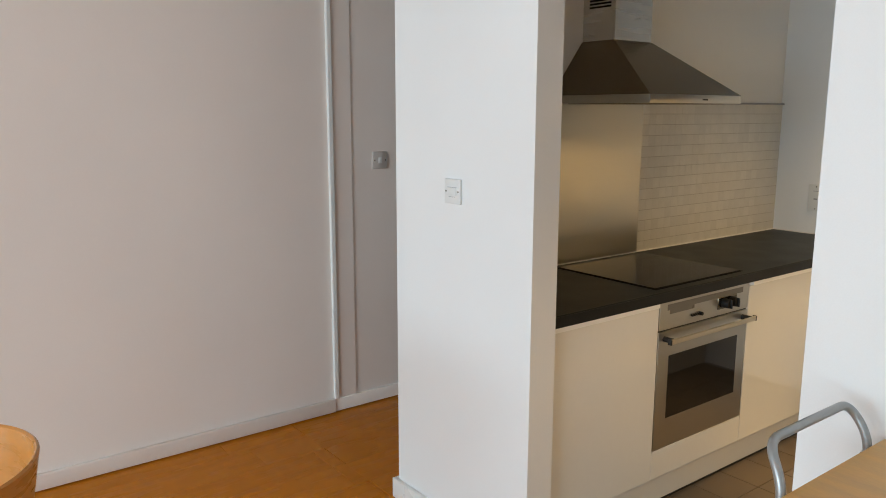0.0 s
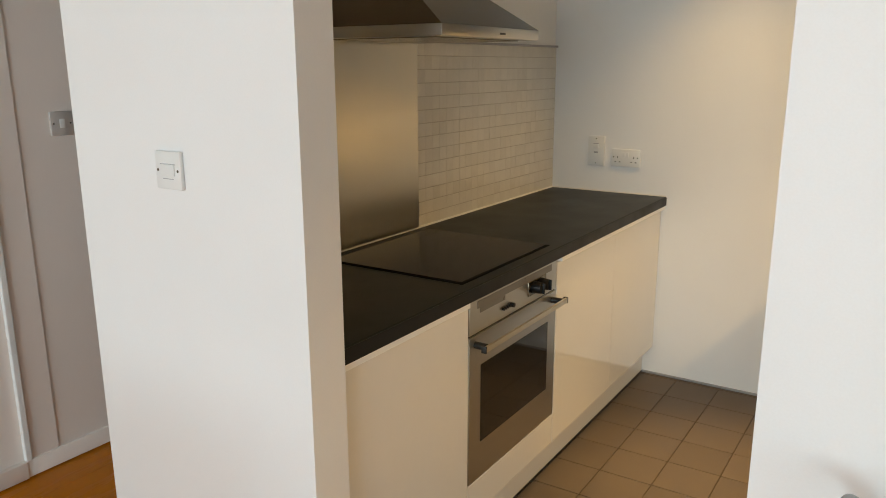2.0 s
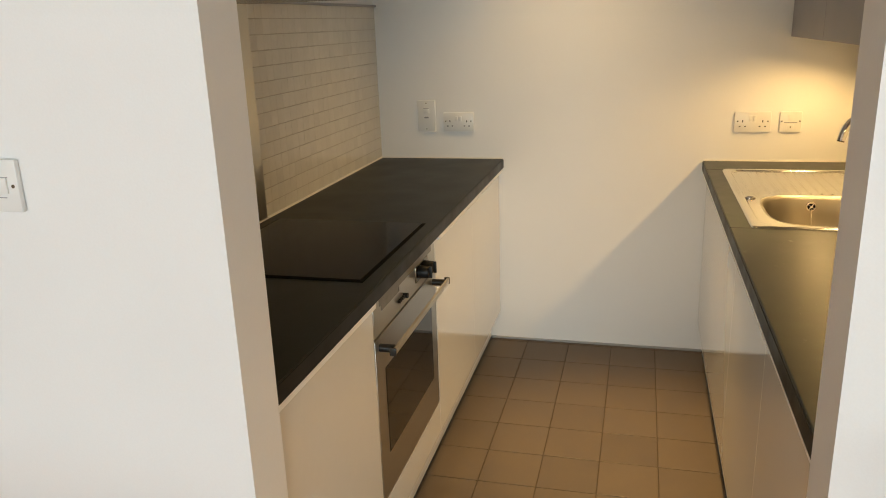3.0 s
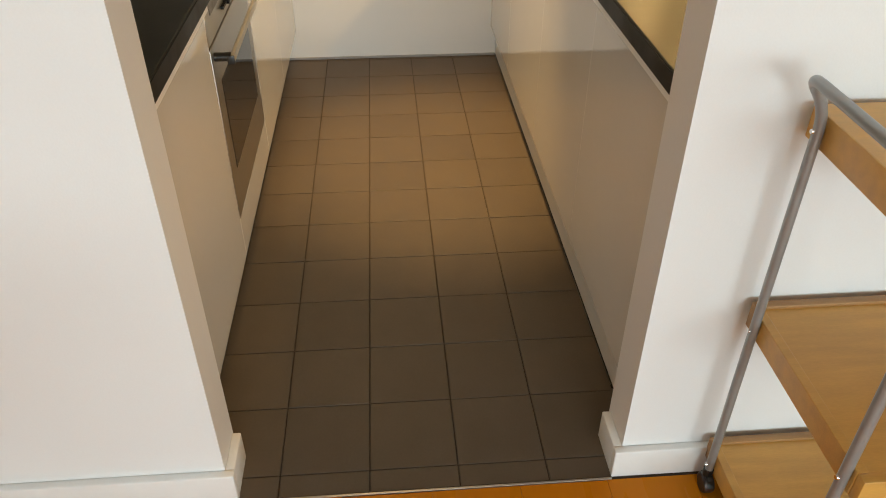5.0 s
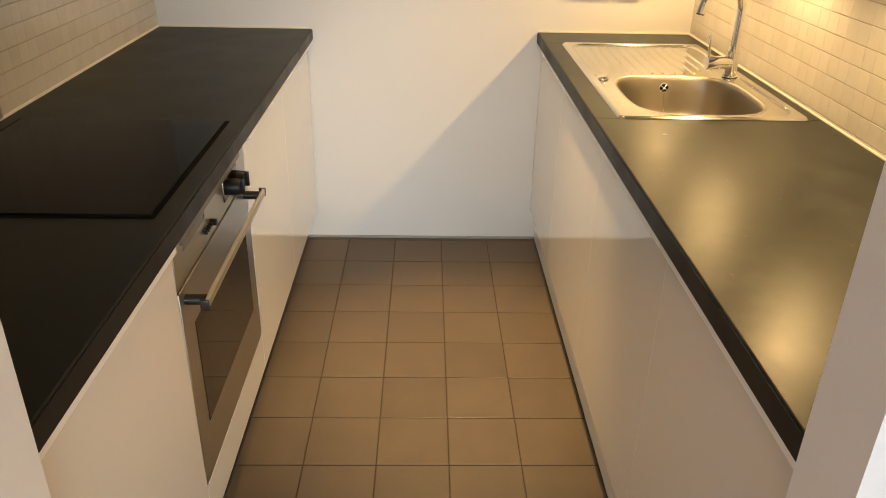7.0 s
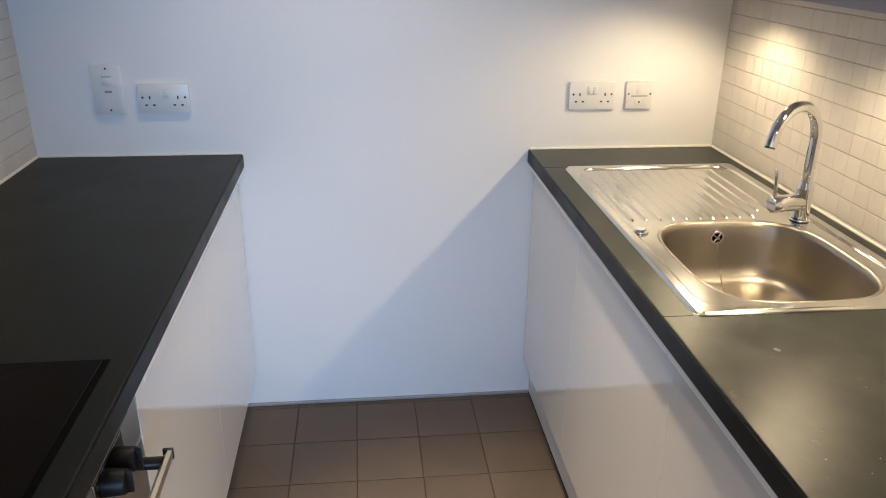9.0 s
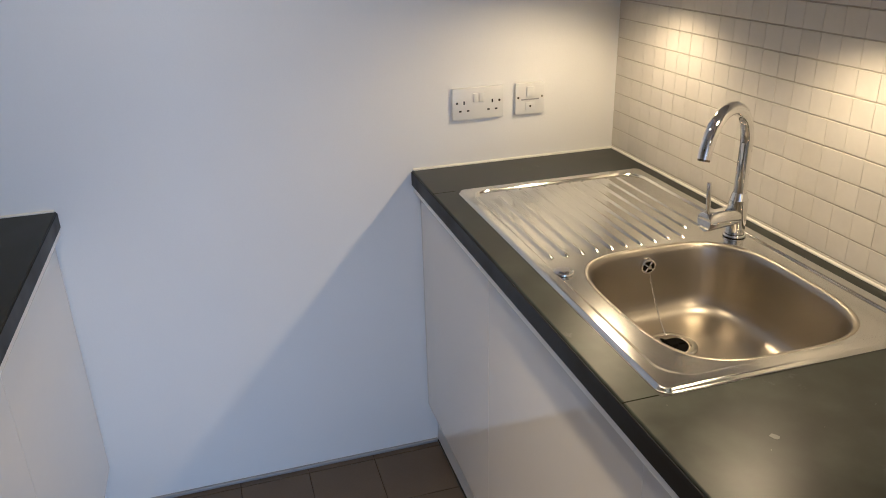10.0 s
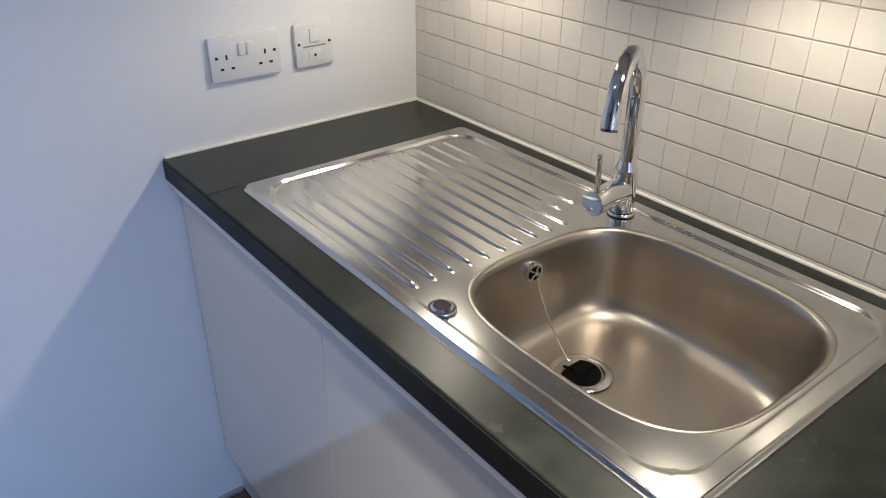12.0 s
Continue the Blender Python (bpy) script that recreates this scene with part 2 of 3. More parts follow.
def bend(points, radius, steps=8):
    """The points joined by straights, with rounded corners of that radius."""
    pts = [Vector(p) for p in points]
    out = [pts[0]]
    for a, b, c in zip(pts, pts[1:], pts[2:]):
        u, v = (a - b), (c - b)
        cut = min(radius, u.length * 0.49, v.length * 0.49)
        s, e = b + u.normalized() * cut, b + v.normalized() * cut
        for k in range(steps + 1):
            t = k / steps
            out.append(s * (1 - t) ** 2 + b * 2 * t * (1 - t) + e * t * t)
    return out + [pts[-1]]


def merge(target, *others):
    for o in others:
        me = bpy.data.meshes.new("tmp")
        o.to_mesh(me)
        o.free()
        target.from_mesh(me)
        bpy.data.meshes.remove(me)
    return target


# ---- the plan, in metres ----
XW, XB = 1.5815, 1.692          # partition: living-room face, kitchen face
XE = 4.080                     # kitchen end wall
YL, YR = 2.301, 0.203          # tiled walls behind the hob and behind the sink
JL, JR = 1.686, 0.817          # sides of the opening
POST, HALL = 2.438, 3.390      # corner of the hall, far wall of the hall
TOP = 0.905                    # worktop
FL, FR = 1.700, 0.811          # worktop front edges
H = 2.50
XMIN, YMIN, XMAX = -6.0, -3.4, 5.2

# ---- structure ----
solid("wall_partition_left", box(XW, XB, JL, POST, 0, H), PAINT, "white painted partition beside the kitchen opening", "wall", "structure")
solid("wall_partition_right", box(XW, XB, YMIN, JR, 0, H), PAINT, "white painted partition behind the trolley", "wall", "structure")
solid("wall_partition_lintel", box(XW, XB, JR, JL, 2.30, H), PAINT, "white painted wall above the kitchen opening", "wall", "structure")
wall_hob = solid("wall_hob", box(XB, XMAX, YL, POST, 0, H), PAINT, "cream painted wall with square mosaic tiles behind the hob", "wall", "structure")
wall_sink = solid("wall_sink", box(XB, XE + 0.12, YR - 0.12, YR, 0, H), PAINT, "white wall with square mosaic tiles behind the sink", "wall", "structure")
solid("wall_kitchen_end", box(XE, XE + 0.12, YR, YL, 0, H), PAINT, "plain white painted kitchen end wall", "wall", "structure")
solid("wall_hall", box(XMIN - 0.15, XMAX + 0.12, HALL, HALL + 0.12, 0, H), HALL_PAINT, "long white painted wall running into the hall", "wall", "structure")
solid("wall_hall_end", box(XMAX, XMAX + 0.12, POST, HALL, 0, H), PAINT, "white wall closing the hall", "wall", "structure")
solid("wall_south", box(XMIN - 0.15, XB, YMIN - 0.12, YMIN, 0, H), PAINT, "white living-room wall", "wall", "structure")
WY0, WY1, WZ0, WZ1 = -2.3, 2.7, 0.55, 2.45
west = box(XMIN - 0.15, XMIN, YMIN, WY0, 0, H)
box(XMIN - 0.15, XMIN, WY1, HALL, 0, H, bm=west)
box(XMIN - 0.15, XMIN, WY0, WY1, 0, WZ0, bm=west)
box(XMIN - 0.15, XMIN, WY0, WY1, WZ1, H, bm=west)
solid("wall_west", west, PAINT, "white living-room wall with a wide window", "wall", "structure")
win = thing("window_1", (XMIN - 0.08, WY0, WZ0), "wide white-framed living-room window", "window", kind="structure")
fr = box(XMIN - 0.11, XMIN - 0.05, WY0, WY0 + 0.06, WZ0, WZ1)
for a, b, c, d in ((WY1 - 0.06, WY1, WZ0, WZ1), (WY0 + 0.06, WY1 - 0.06, WZ0, WZ0 + 0.06), (WY0 + 0.06, WY1 - 0.06, WZ1 - 0.06, WZ1), (-0.03, 0.03, WZ0 + 0.06, WZ1 - 0.06)):
    box(XMIN - 0.11, XMIN - 0.05, a, b, c, d, bm=fr)
part("window_frame", fr, TRIM, win)
for a, b in ((WY0 + 0.06, -0.03), (0.03, WY1 - 0.06)):
    pane = part("pane", box(XMIN - 0.083, XMIN - 0.077, a, b, WZ0 + 0.06, WZ1 - 0.06), PANE, win)
    pane.visible_shadow = False

ceiling_living = solid("ceiling_living_room", box(XMIN - 0.15, XW + 0.06, YMIN - 0.12, HALL + 0.12, H, H + 0.12), CEIL, "white living-room ceiling", "ceiling", "structure")
solid("ceiling_kitchen", box(XW + 0.06, XMAX + 0.12, YMIN - 0.12, HALL + 0.12, H, H + 0.12), CEIL, "white kitchen ceiling", "ceiling", "structure")
floor_wood = solid("floor_wood", box(XMIN - 0.15, 1.556, YMIN - 0.12, HALL + 0.12, -0.15, -0.0035), WOOD_FLOOR, "orange varnished wooden plank floor", "floor", "structure")
hall_floor = solid("floor_hall", box(1.556, XMAX + 0.12, POST - 0.06, HALL + 0.12, -0.15, -0.0035), WOOD_FLOOR, "orange varnished wooden plank floor in the hall", "floor", "structure")
floor_tiled = solid("floor_tiled", box(1.556, XE + 0.12, YR - 0.12, POST - 0.06, -0.15, -0.003), FLOOR_GROUT, "dark brown-grey square tiled kitchen floor", "floor", "structure")

# baseboards, 20 mm proud with an eased top
def baseboard(x0, x1, y0, y1, h=0.080, paint=TRIM, gap=-0.003):
    solid("baseboard", box(x0, x1, y0, y1, gap, h, 0.003, 3), paint, "white gloss painted baseboard", "baseboard", "structure", 30)


T = 0.020
baseboard(XW - T, XW, JL - T, POST + T)
baseboard(XW - T, XW, YMIN, JR + T)
baseboard(XW, XB - 0.008, JL - T, JL)
baseboard(XW, XB - 0.008, JR, JR + T)
baseboard(XW, XMAX, POST, POST + T)
baseboard(XMIN, 1.812, HALL - 0.024, HALL, 0.074, HALL_PAINT, 0.006)
baseboard(1.812, XMAX, HALL - 0.016, HALL, 0.074, HALL_PAINT, 0.006)
casing = thing("trim_hall_casing", (1.90, HALL, 0.074), "white painted flat casing with a bright edge bead", "casing", kind="structure")
part("panel", box(1.834, 1.944, HALL - 0.008, HALL, 0.074, H), HALL_PAINT, casing)
part("edge_bead", box(1.810, 1.834, HALL - 0.022, HALL, 0.074, H, 0.004), TRIM, casing, smooth=30)
solid("trim_threshold", box(1.554, 1.559, JR + T, JL - T, -0.004, 0.0018, 0.0006), STEEL_H, "thin metal threshold strip between wood and tile", "threshold", "structure")

# ---- fitted units ----
def base_unit(x0, x1, side, door_z0=0.145, door_z1=0.842, door=True, label="white gloss handleless base unit under the worktop", group="base units"):
    """A base cabinet; side +1 stands under the hob worktop, -1 under the sink worktop."""
    front, back = (1.720, YL - 0.012) if side > 0 else (0.791, YR + 0.012)
    s = side
    u = thing("base_unit", ((x0 + x1) / 2, front, 0.14), label, "cabinet", group)
    y0, y1 = sorted((front + s * 0.022, back))
    part("body", box(x0 + 0.001, x1 - 0.001, y0, y1, 0.14, 0.60 if s < 0 else 0.866), CARCASS, u)
    if door:
        y0, y1 = sorted((front, front + s * 0.019))
        part("door", box(x0 + 0.0006, x1 - 0.0006, y0, y1, door_z0, door_z1, 0.0004), UNIT, u, smooth=30)
        y0, y1 = sorted((front - s * 0.0185, front + s * 0.021))
        part("grip_rail", box(x0 + 0.001, x1 - (0.018 if x1 == 2.278 else 0.001), y0, y1, 0.8460, 0.8625, 0.001), RAIL, u, "pale grip rail above the door")
    return u


base_unit(XB, 2.278, 1)
base_unit(2.889, 3.468, 1)
base_unit(3.468, XE - 0.004, 1)
for a, b in ((XB, 2.29), (2.29, 2.897), (2.897, 3.530), (3.530, XE - 0.004)):
    base_unit(a, b, -1, group="base units below the sink worktop")
tagged(solid("plinth", box(XB, XE - 0.003, 1.769, 1.785, 0.0, 0.139), PLINTH), "satin white plinth below the hob units", "plinth")
tagged(solid("plinth", box(XB, XE - 0.003, 0.747, 0.763, 0.0, 0.139), PLINTH), "satin white plinth below the sink units", "plinth")
tagged(solid("plinth_seal", box(XB, XE - 0.003, 1.7655, 1.769, 0.0, 0.006), BLACK), "dark sealing strip along the plinth", "seal")
tagged(solid("plinth_seal", box(XB, XE - 0.003, 0.763, 0.7665, 0.0, 0.006), BLACK), "dark sealing strip along the plinth", "seal")

# oven housing
ou = thing("oven_housing", (2.583, 1.72, 0.14), "white gloss oven housing with a low filler panel", "cabinet", "base units")
part("filler_panel", box(2.2795, 2.8875, 1.720, 1.739, 0.145, 0.262, 0.0012), UNIT, ou, smooth=30)
# solid near-black block fills the notch in place of its shade
part("gap_shade_filler", box(2.262, 2.2835, 1.722, 1.740, 0.844, 0.8625), HOLE, ou, "dark filler standing for the shaded gap beside the oven")
part("body", box(2.279, 2.888, 1.765, YL - 0.012, 0.14, 0.30), CARCASS, ou)

oven = thing("oven", (2.583, 1.715, 0.266), "built-in brushed steel oven with dark glass door", "oven")
OX0, OX1, OY = 2.284, 2.884, 1.7197
part("body", box(OX0 + 0.004, OX1 - 0.004, OY + 0.022, 2.25, 0.302, 0.862), SHADED_STEEL, oven)
part("control_panel", box(OX0, OX1, OY, OY + 0.02, 0.748, 0.859, 0.001), STEEL_H, oven, "brushed steel control panel", 30)
part("display_strip", box(2.330, 2.840, OY - 0.0012, OY + 0.002, 0.822, 0.845), DISPLAY, oven, "grey recessed strip with markings")
part("display_strip", box(2.345, 2.500, OY - 0.0016, OY + 0.002, 0.806, 0.824), DISPLAY, oven, "grey marked field")
for kx in (2.700, 2.752):
    k = cyl((kx, OY, 0.797), (kx, OY - 0.034, 0.797), 0.021, 0.0185, 28, bevel=0.002)
    box(kx - 0.003, kx + 0.003, OY - 0.042, OY - 0.030, 0.779, 0.815, 0.001, bm=k)
    part("knob", k, KNOB, oven, "black rotary control knob", 35)
part("knob_surround", box(2.660, 2.795, OY - 0.003, OY + 0.001, 0.772, 0.822, 0.002), SHADED_STEEL, oven, smooth=30)
for i in range(5):
    part("button", cyl((2.485 + i * 0.0135, OY, 0.779), (2.485 + i * 0.0135, OY - 0.008 - 0.006 * (i == 4), 0.779), 0.0046 + 0.003 * (i == 4), segs=12), KNOB, oven, smooth=35)
odoor = part("door", box(OX0, OX1, OY, OY + 0.022, 0.264, 0.741, 0.001), STEEL_H, oven, "brushed steel oven door", 30)
part("door_glass", box(2.352, 2.820, OY - 0.0015, OY + 0.004, 0.385, 0.640, 0.001), OVEN_GLASS, odoor, "smoked dark oven glass")
part("gap", box(OX0 + 0.002, OX1 - 0.002, OY + 0.006, OY + 0.022, 0.741, 0.748), BLACK, oven)
hb = bmesh.new()
# a flat bar with a sharp front
sec = [(-0.051, 0.707), (-0.049, 0.704), (-0.038, 0.704), (-0.036, 0.712), (-0.044, 0.723), (-0.051, 0.722)]
ra = [hb.verts.new((OX0 + 0.012, OY + a, z)) for a, z in sec]
rb = [hb.verts.new((OX1 - 0.012, OY + a, z)) for a, z in sec]
for k in range(6):
    hb.faces.new((ra[k], ra[(k + 1) % 6], rb[(k + 1) % 6], rb[k]))
hb.faces.new(ra[::-1])
hb.faces.new(rb)
part("handle", hb, HANDLE, odoor, "brushed metal bar handle, reflected brightness in its colour")
for hx in (OX0 + 0.035, OX1 - 0.035):
    part("end_cap", box(hx - 0.026 if hx < 2.5 else hx + 0.020, hx - 0.020 if hx < 2.5 else hx + 0.026, OY - 0.0525, OY - 0.0345, 0.7025, 0.7245, 0.002), BLACK, odoor, "black handle end cap", 35)
    part("handle_post", cyl((hx, OY, 0.713), (hx, OY - 0.040, 0.713), 0.011, segs=16), BLACK, odoor, smooth=35)

# worktops
def worktop(name, y0, y1, front, label, hole=None):
    bm = bmesh.new()
    xs = [XB + 0.002, XE - 0.002] if not hole else [XB + 0.002, hole[0], hole[1], XE - 0.002]
    ys = [y0, y1] if not hole else [y0, hole[2], hole[3], y1]
    g = [[bm.verts.new((x, y, TOP)) for y in ys] for x in xs]
    for i in range(len(xs) - 1):
        for j in range(len(ys) - 1):
            if hole and i == 1 and j == 1:
                continue
            bm.faces.new((g[i][j], g[i + 1][j], g[i + 1][j + 1], g[i][j + 1]))
    low = bmesh.ops.extrude_face_region(bm, geom=bm.faces[:])
    bmesh.ops.translate(bm, vec=(0, 0, -0.042), verts=[v for v in low["geom"] if isinstance(v, bmesh.types.BMVert)])
    rim = [e for e in bm.edges if all(abs(v.co.y - front) < 1e-5 for v in e.verts) and abs(e.verts[0].co.z - e.verts[1].co.z) < 1e-5]
    bmesh.ops.bevel(bm, geom=rim, offset=0.003, segments=3, profile=0.5, affect="EDGES")
    wt = thing(name, ((XB + XE) / 2, front, TOP - 0.042), label, "worktop")
    part("surface", bm, SLATE_WORN if front < 1 else SLATE, wt)
    a, b = sorted((front, front + (0.0025 if front < 1 else -0.0025)))
    part("front_edge", box(XB + 0.002, XE - 0.002, a, b, TOP - 0.0415, TOP - 0.0035, 0.0008), EDGE, wt, "near-black front edging with its shade painted in")
    return wt


worktop("worktop", FL, YL - 0.004, FL, "dark slate-grey laminate worktop around the hob")
worktop("worktop", YR + 0.004, FR, FR, "worn dark slate-grey laminate worktop around the sink", (2.945, 3.41, 0.285, 0.705))

# fine open seams where the strips beside the sink meet the rest of the worktop
for sx, y0, y1 in ((2.932, 0.752, FR), (3.872, 0.752, FR), (2.934, YR + 0.008, 0.246)):
    tagged(solid("worktop_seam", box(sx - 0.0009, sx + 0.0009, y0, y1 + 0.0005, TOP - 0.001, TOP + 0.0003), HOLE), "dark open seam across the worktop beside the sink", "seam")

# pale flecks of limescale and crumbs left on the worn worktop
rng = random.Random(71)
bm = bmesh.new()
for k in range(48):
    cx, cy = rng.uniform(2.15, 2.93), rng.uniform(0.30, 0.79)
    size = 0.0075 if k == 0 else rng.choice((0.0007, 0.0009, 0.0012, 0.0018))
    if k == 0:
        cx, cy = 2.801, 0.664
    turn, long = rng.uniform(0, 6.28), rng.uniform(0.4, 1.0)
    ring = []
    for j in range(7):
        a, r = j * 6.2832 / 7, size * rng.uniform(0.6, 1.15)
        px, py = r * math.cos(a), r * long * math.sin(a)
        ring.append((cx + px * math.cos(turn) - py * math.sin(turn), cy + px * math.sin(turn) + py * math.cos(turn)))
    low = [bm.verts.new((x, y, TOP)) for x, y in ring]
    high = [bm.verts.new((x, y, TOP + 0.0004)) for x, y in ring]
    bm.faces.new(high)
    for j in range(7):
        bm.faces.new((low[j], low[(j + 1) % 7], high[(j + 1) % 7], high[j]))
tagged(solid("flecks", bm, FLECK), "pale limescale flecks scattered on the dark worktop", "flecks", kind="stuff")

# sealant lines where worktops meet the walls
def bead(p, q, r=0.0055):
    tagged(solid("sealant", tube([p, q], r, 8), SEAL, smooth=50), "white sealant bead along the worktop", "sealant")


bead((XB, YL - 0.005, TOP + 0.001), (XE, YL - 0.005, TOP + 0.001))
bead((XB, YR + 0.006, TOP + 0.001), (XE, YR + 0.006, TOP + 0.001), 0.0042)
bead((XE - 0.003, FL + 0.003, TOP + 0.001), (XE - 0.003, YL, TOP + 0.001), 0.004)
bead((XE - 0.003, YR, TOP + 0.001), (XE - 0.003, FR - 0.003, TOP + 0.001), 0.0045)
tagged(solid("floor_seal", box(XE - 0.010, XE, 0.765, 1.767, 0.0, 0.010, 0.002), PLASTIC_MARK), "grey sealing strip along the end wall", "seal")

# hob
hob = thing("hob", (2.57, 2.0, TOP), "flush black glass ceramic hob set in the worktop", "hob")
part("glass", box(2.286, 2.855, 1.748, 2.246, TOP, TOP + 0.0045, 0.0015), GLASS_BLACK, hob, smooth=30)
part("frame", box(2.277, 2.863, 1.739, 2.254, TOP - 0.0005, TOP + 0.0012), HOLE, hob, "thin black frame")

# steel splashback
tagged(solid("splashback", box(2.274, 2.855, YL - 0.012, YL - 0.008, TOP + 0.006, 1.600, 0.0008), SPLASH), "tall brushed steel splashback behind the hob", "splashback")

# extractor hood
hood = thing("cooker_hood", (2.561, YL, 1.595), "brushed steel pyramid cooker hood on the wall", "hood")
hx0, hx1, hy = 2.266, 2.857, 1.800
part("rim", box(hx0, hx1, hy, YL - 0.001, 1.597, 1.629, 0.0015), STEEL_H, hood, "pale brushed steel rim", 30)
py = bmesh.new()
lo = [py.verts.new(v) for v in ((hx0, hy, 1.629), (hx1, hy, 1.629), (hx1, YL - 0.001, 1.629), (hx0, YL - 0.001, 1.629))]
up = [py.verts.new(v) for v in ((2.440, 2.125, 1.852), (2.682, 2.125, 1.852), (2.682, YL - 0.001, 1.852), (2.440, YL - 0.001, 1.852))]
for k in range(4):
    py.faces.new((lo[k], lo[(k + 1) % 4], up[(k + 1) % 4], up[k]))
py.faces.new(up)
py.faces.new(lo[::-1])
part("canopy", py, SHADED_STEEL, hood, "sloping steel canopy, shade put into its colour")
part("chimney", box(2.443, 2.679, 2.128, YL - 0.001, 1.852, H - 0.002, 0.002), STEEL, hood, "brushed steel chimney", 30)
for i in range(9):
    part("vent_slot", box(2.4415, 2.444, 2.150, 2.265, 1.984 + i * 0.0135, 1.9915 + i * 0.0135), HOLE, hood)
part("badge", box(2.590, 2.625, hy - 0.0012, hy, 1.608, 1.614), BLACK, hood, "small dark maker's mark")
part("filter", box(hx0 + 0.05, hx1 - 0.05, hy + 0.05, YL - 0.05, 1.5945, 1.5972), SHADED_STEEL, hood)

# ledge closing the tiles
solid("trim_tile_ledge", box(2.860, XE, YL - 0.016, YL, 1.602, 1.612, 0.0015), PLASTIC_MARK, "thin dark ledge along the top of the tiles", "trim", "structure")

# ---- sink ----
SX0, SX1, SY0, SY1 = 2.928, 3.865, 0.245, 0.752
BX, BY, BHX, BHY = 3.180, 0.496, 0.212, 0.187      # bowl centre and half sizes


def smooth(t):
    t = max(0.0, min(1.0, t))
    return t * t * (3 - 2 * t)


def inside(x, y, inset, r):
    """How far a point lies inside a rounded oblong set in from the sink's outline."""
    cx, cy = (SX0 + SX1) / 2, (SY0 + SY1) / 2
    qx, qy = abs(x - cx) - (SX1 - SX0) / 2 + inset + r, abs(y - cy) - (SY1 - SY0) / 2 + inset + r
    return -(math.hypot(max(qx, 0), max(qy, 0)) + min(max(qx, qy), 0) - r)


def deck(x, y):
    d = inside(x, y, 0.0, 0.020)
    z = TOP + 0.0005 + 0.0060 * smooth(d / 0.006)
    return z - 0.0050 * smooth((inside(x, y, 0.027, 0.055) + 0.003) / 0.008)


def ribs(x, y):
    """Pressed ribs of the drainer: narrow raised strips with round ends."""
    k = (y - 0.330) / 0.0338
    i = round(k)
    if not 0 <= i <= 11:
        return 0.0
    start, end = (3.408 if i > 1 else 3.452), 3.806 - 0.030 * max(0, i - 9)
    off = abs(k - i) * 0.0338
    d = math.hypot(off, 0.4 * max(start + 0.016 - x, x - end, 0.0))
    return 0.0031 * smooth((0.0072 - d) / 0.0050)


def rounded(x, y, r=0.021):
    """The point drawn in to the sink's rounded corners."""
    cx, cy = min(max(x, SX0 + r), SX1 - r), min(max(y, SY0 + r), SY1 - r)
    dx, dy = x - cx, y - cy
    far = math.hypot(dx, dy)
    return (x, y) if far <= r or not (dx and dy) else (cx + dx * r / far, cy + dy * r / far)


def bowl_ring(scale_x, scale_y, n, count=336):
    out = []
    for k in range(count):
        a = 2 * math.pi * k / count
        c, s = math.cos(a), math.sin(a)
        r = (abs(c) ** n + abs(s) ** n) ** (-1 / n)
        out.append((BX + scale_x * r * c, BY + scale_y * r * s))
    return out


def ring_loops(bm, rings, zs):
    loops = [[bm.verts.new((p[0], p[1], z)) for p, z in zip(ring, zz)] for ring, zz in zip(rings, zs)]
    for a, b in zip(loops, loops[1:]):
        for k in range(len(a)):
            bm.faces.new((a[k], a[(k + 1) % len(a)], b[(k + 1) % len(b)], b[k]))
    return loops


def sink_deck():
    """The pressed rim and drainer: a fine sheet, cut out along the bowl."""
    bm = bmesh.new()
    xs = [SX0 + 0.04 * i / 34 for i in range(34)] + [SX0 + 0.04 + (SX1 - SX0 - 0.08) * i / 200 for i in range(200)] + [SX1 - 0.04 + 0.04 * i / 34 for i in range(35)]
    ny = 420
    ys = [SY0 + (SY1 - SY0) * j / ny for j in range(ny + 1)]

    def reach(x, y):
        return ((abs(x - BX) / (BHX + 0.001)) ** 3.4 + (abs(y - BY) / (BHY + 0.001)) ** 3.4) ** (1 / 3.4)

    far = [[reach(x, y) for y in ys] for x in xs]
    g = {}

    def vert(i, j):
        if (i, j) not in g:
            x, y = xs[i], ys[j]
            if far[i][j] < 1:
                x, y = BX + (x - BX) / far[i][j], BY + (y - BY) / far[i][j]
            px_, py_ = rounded(x, y)
            g[i, j] = bm.verts.new((px_, py_, deck(px_, py_) + ribs(x, y)))
        return g[i, j]

    for i in range(len(xs) - 1):
        for j in range(ny):
            if max(far[i][j], far[i + 1][j], far[i][j + 1], far[i + 1][j + 1]) >= 1:
                bm.faces.new((vert(i, j), vert(i + 1, j), vert(i + 1, j + 1), vert(i, j + 1)))
    return bm


def sink_bowl():
    bm = bmesh.new()
    rings, zs = [], []
    for inset, z, n in ((-0.0050, -0.0026, 3.4), (-0.0038, -0.0018, 3.4), (-0.0015, -0.0018, 3.4), (0.0010, -0.0028, 3.4), (0.004, -0.006, 3.4), (0.007, -0.016, 3.4), (0.012, -0.06, 3.4), (0.017, -0.105, 3.4),
                        (0.023, -0.128, 3.4), (0.034, -0.142, 3.4), (0.050, -0.149, 3.3), (0.075, -0.152, 3.1), (0.110, -0.154, 2.6), (0.150, -0.156, 2.4)):
        rings.append(bowl_ring(BHX - inset, BHY - inset, n))
        zs.append([TOP + 0.004 + z] * 336)
    bm.faces.new(ring_loops(bm, rings, zs)[-1])
    return bm


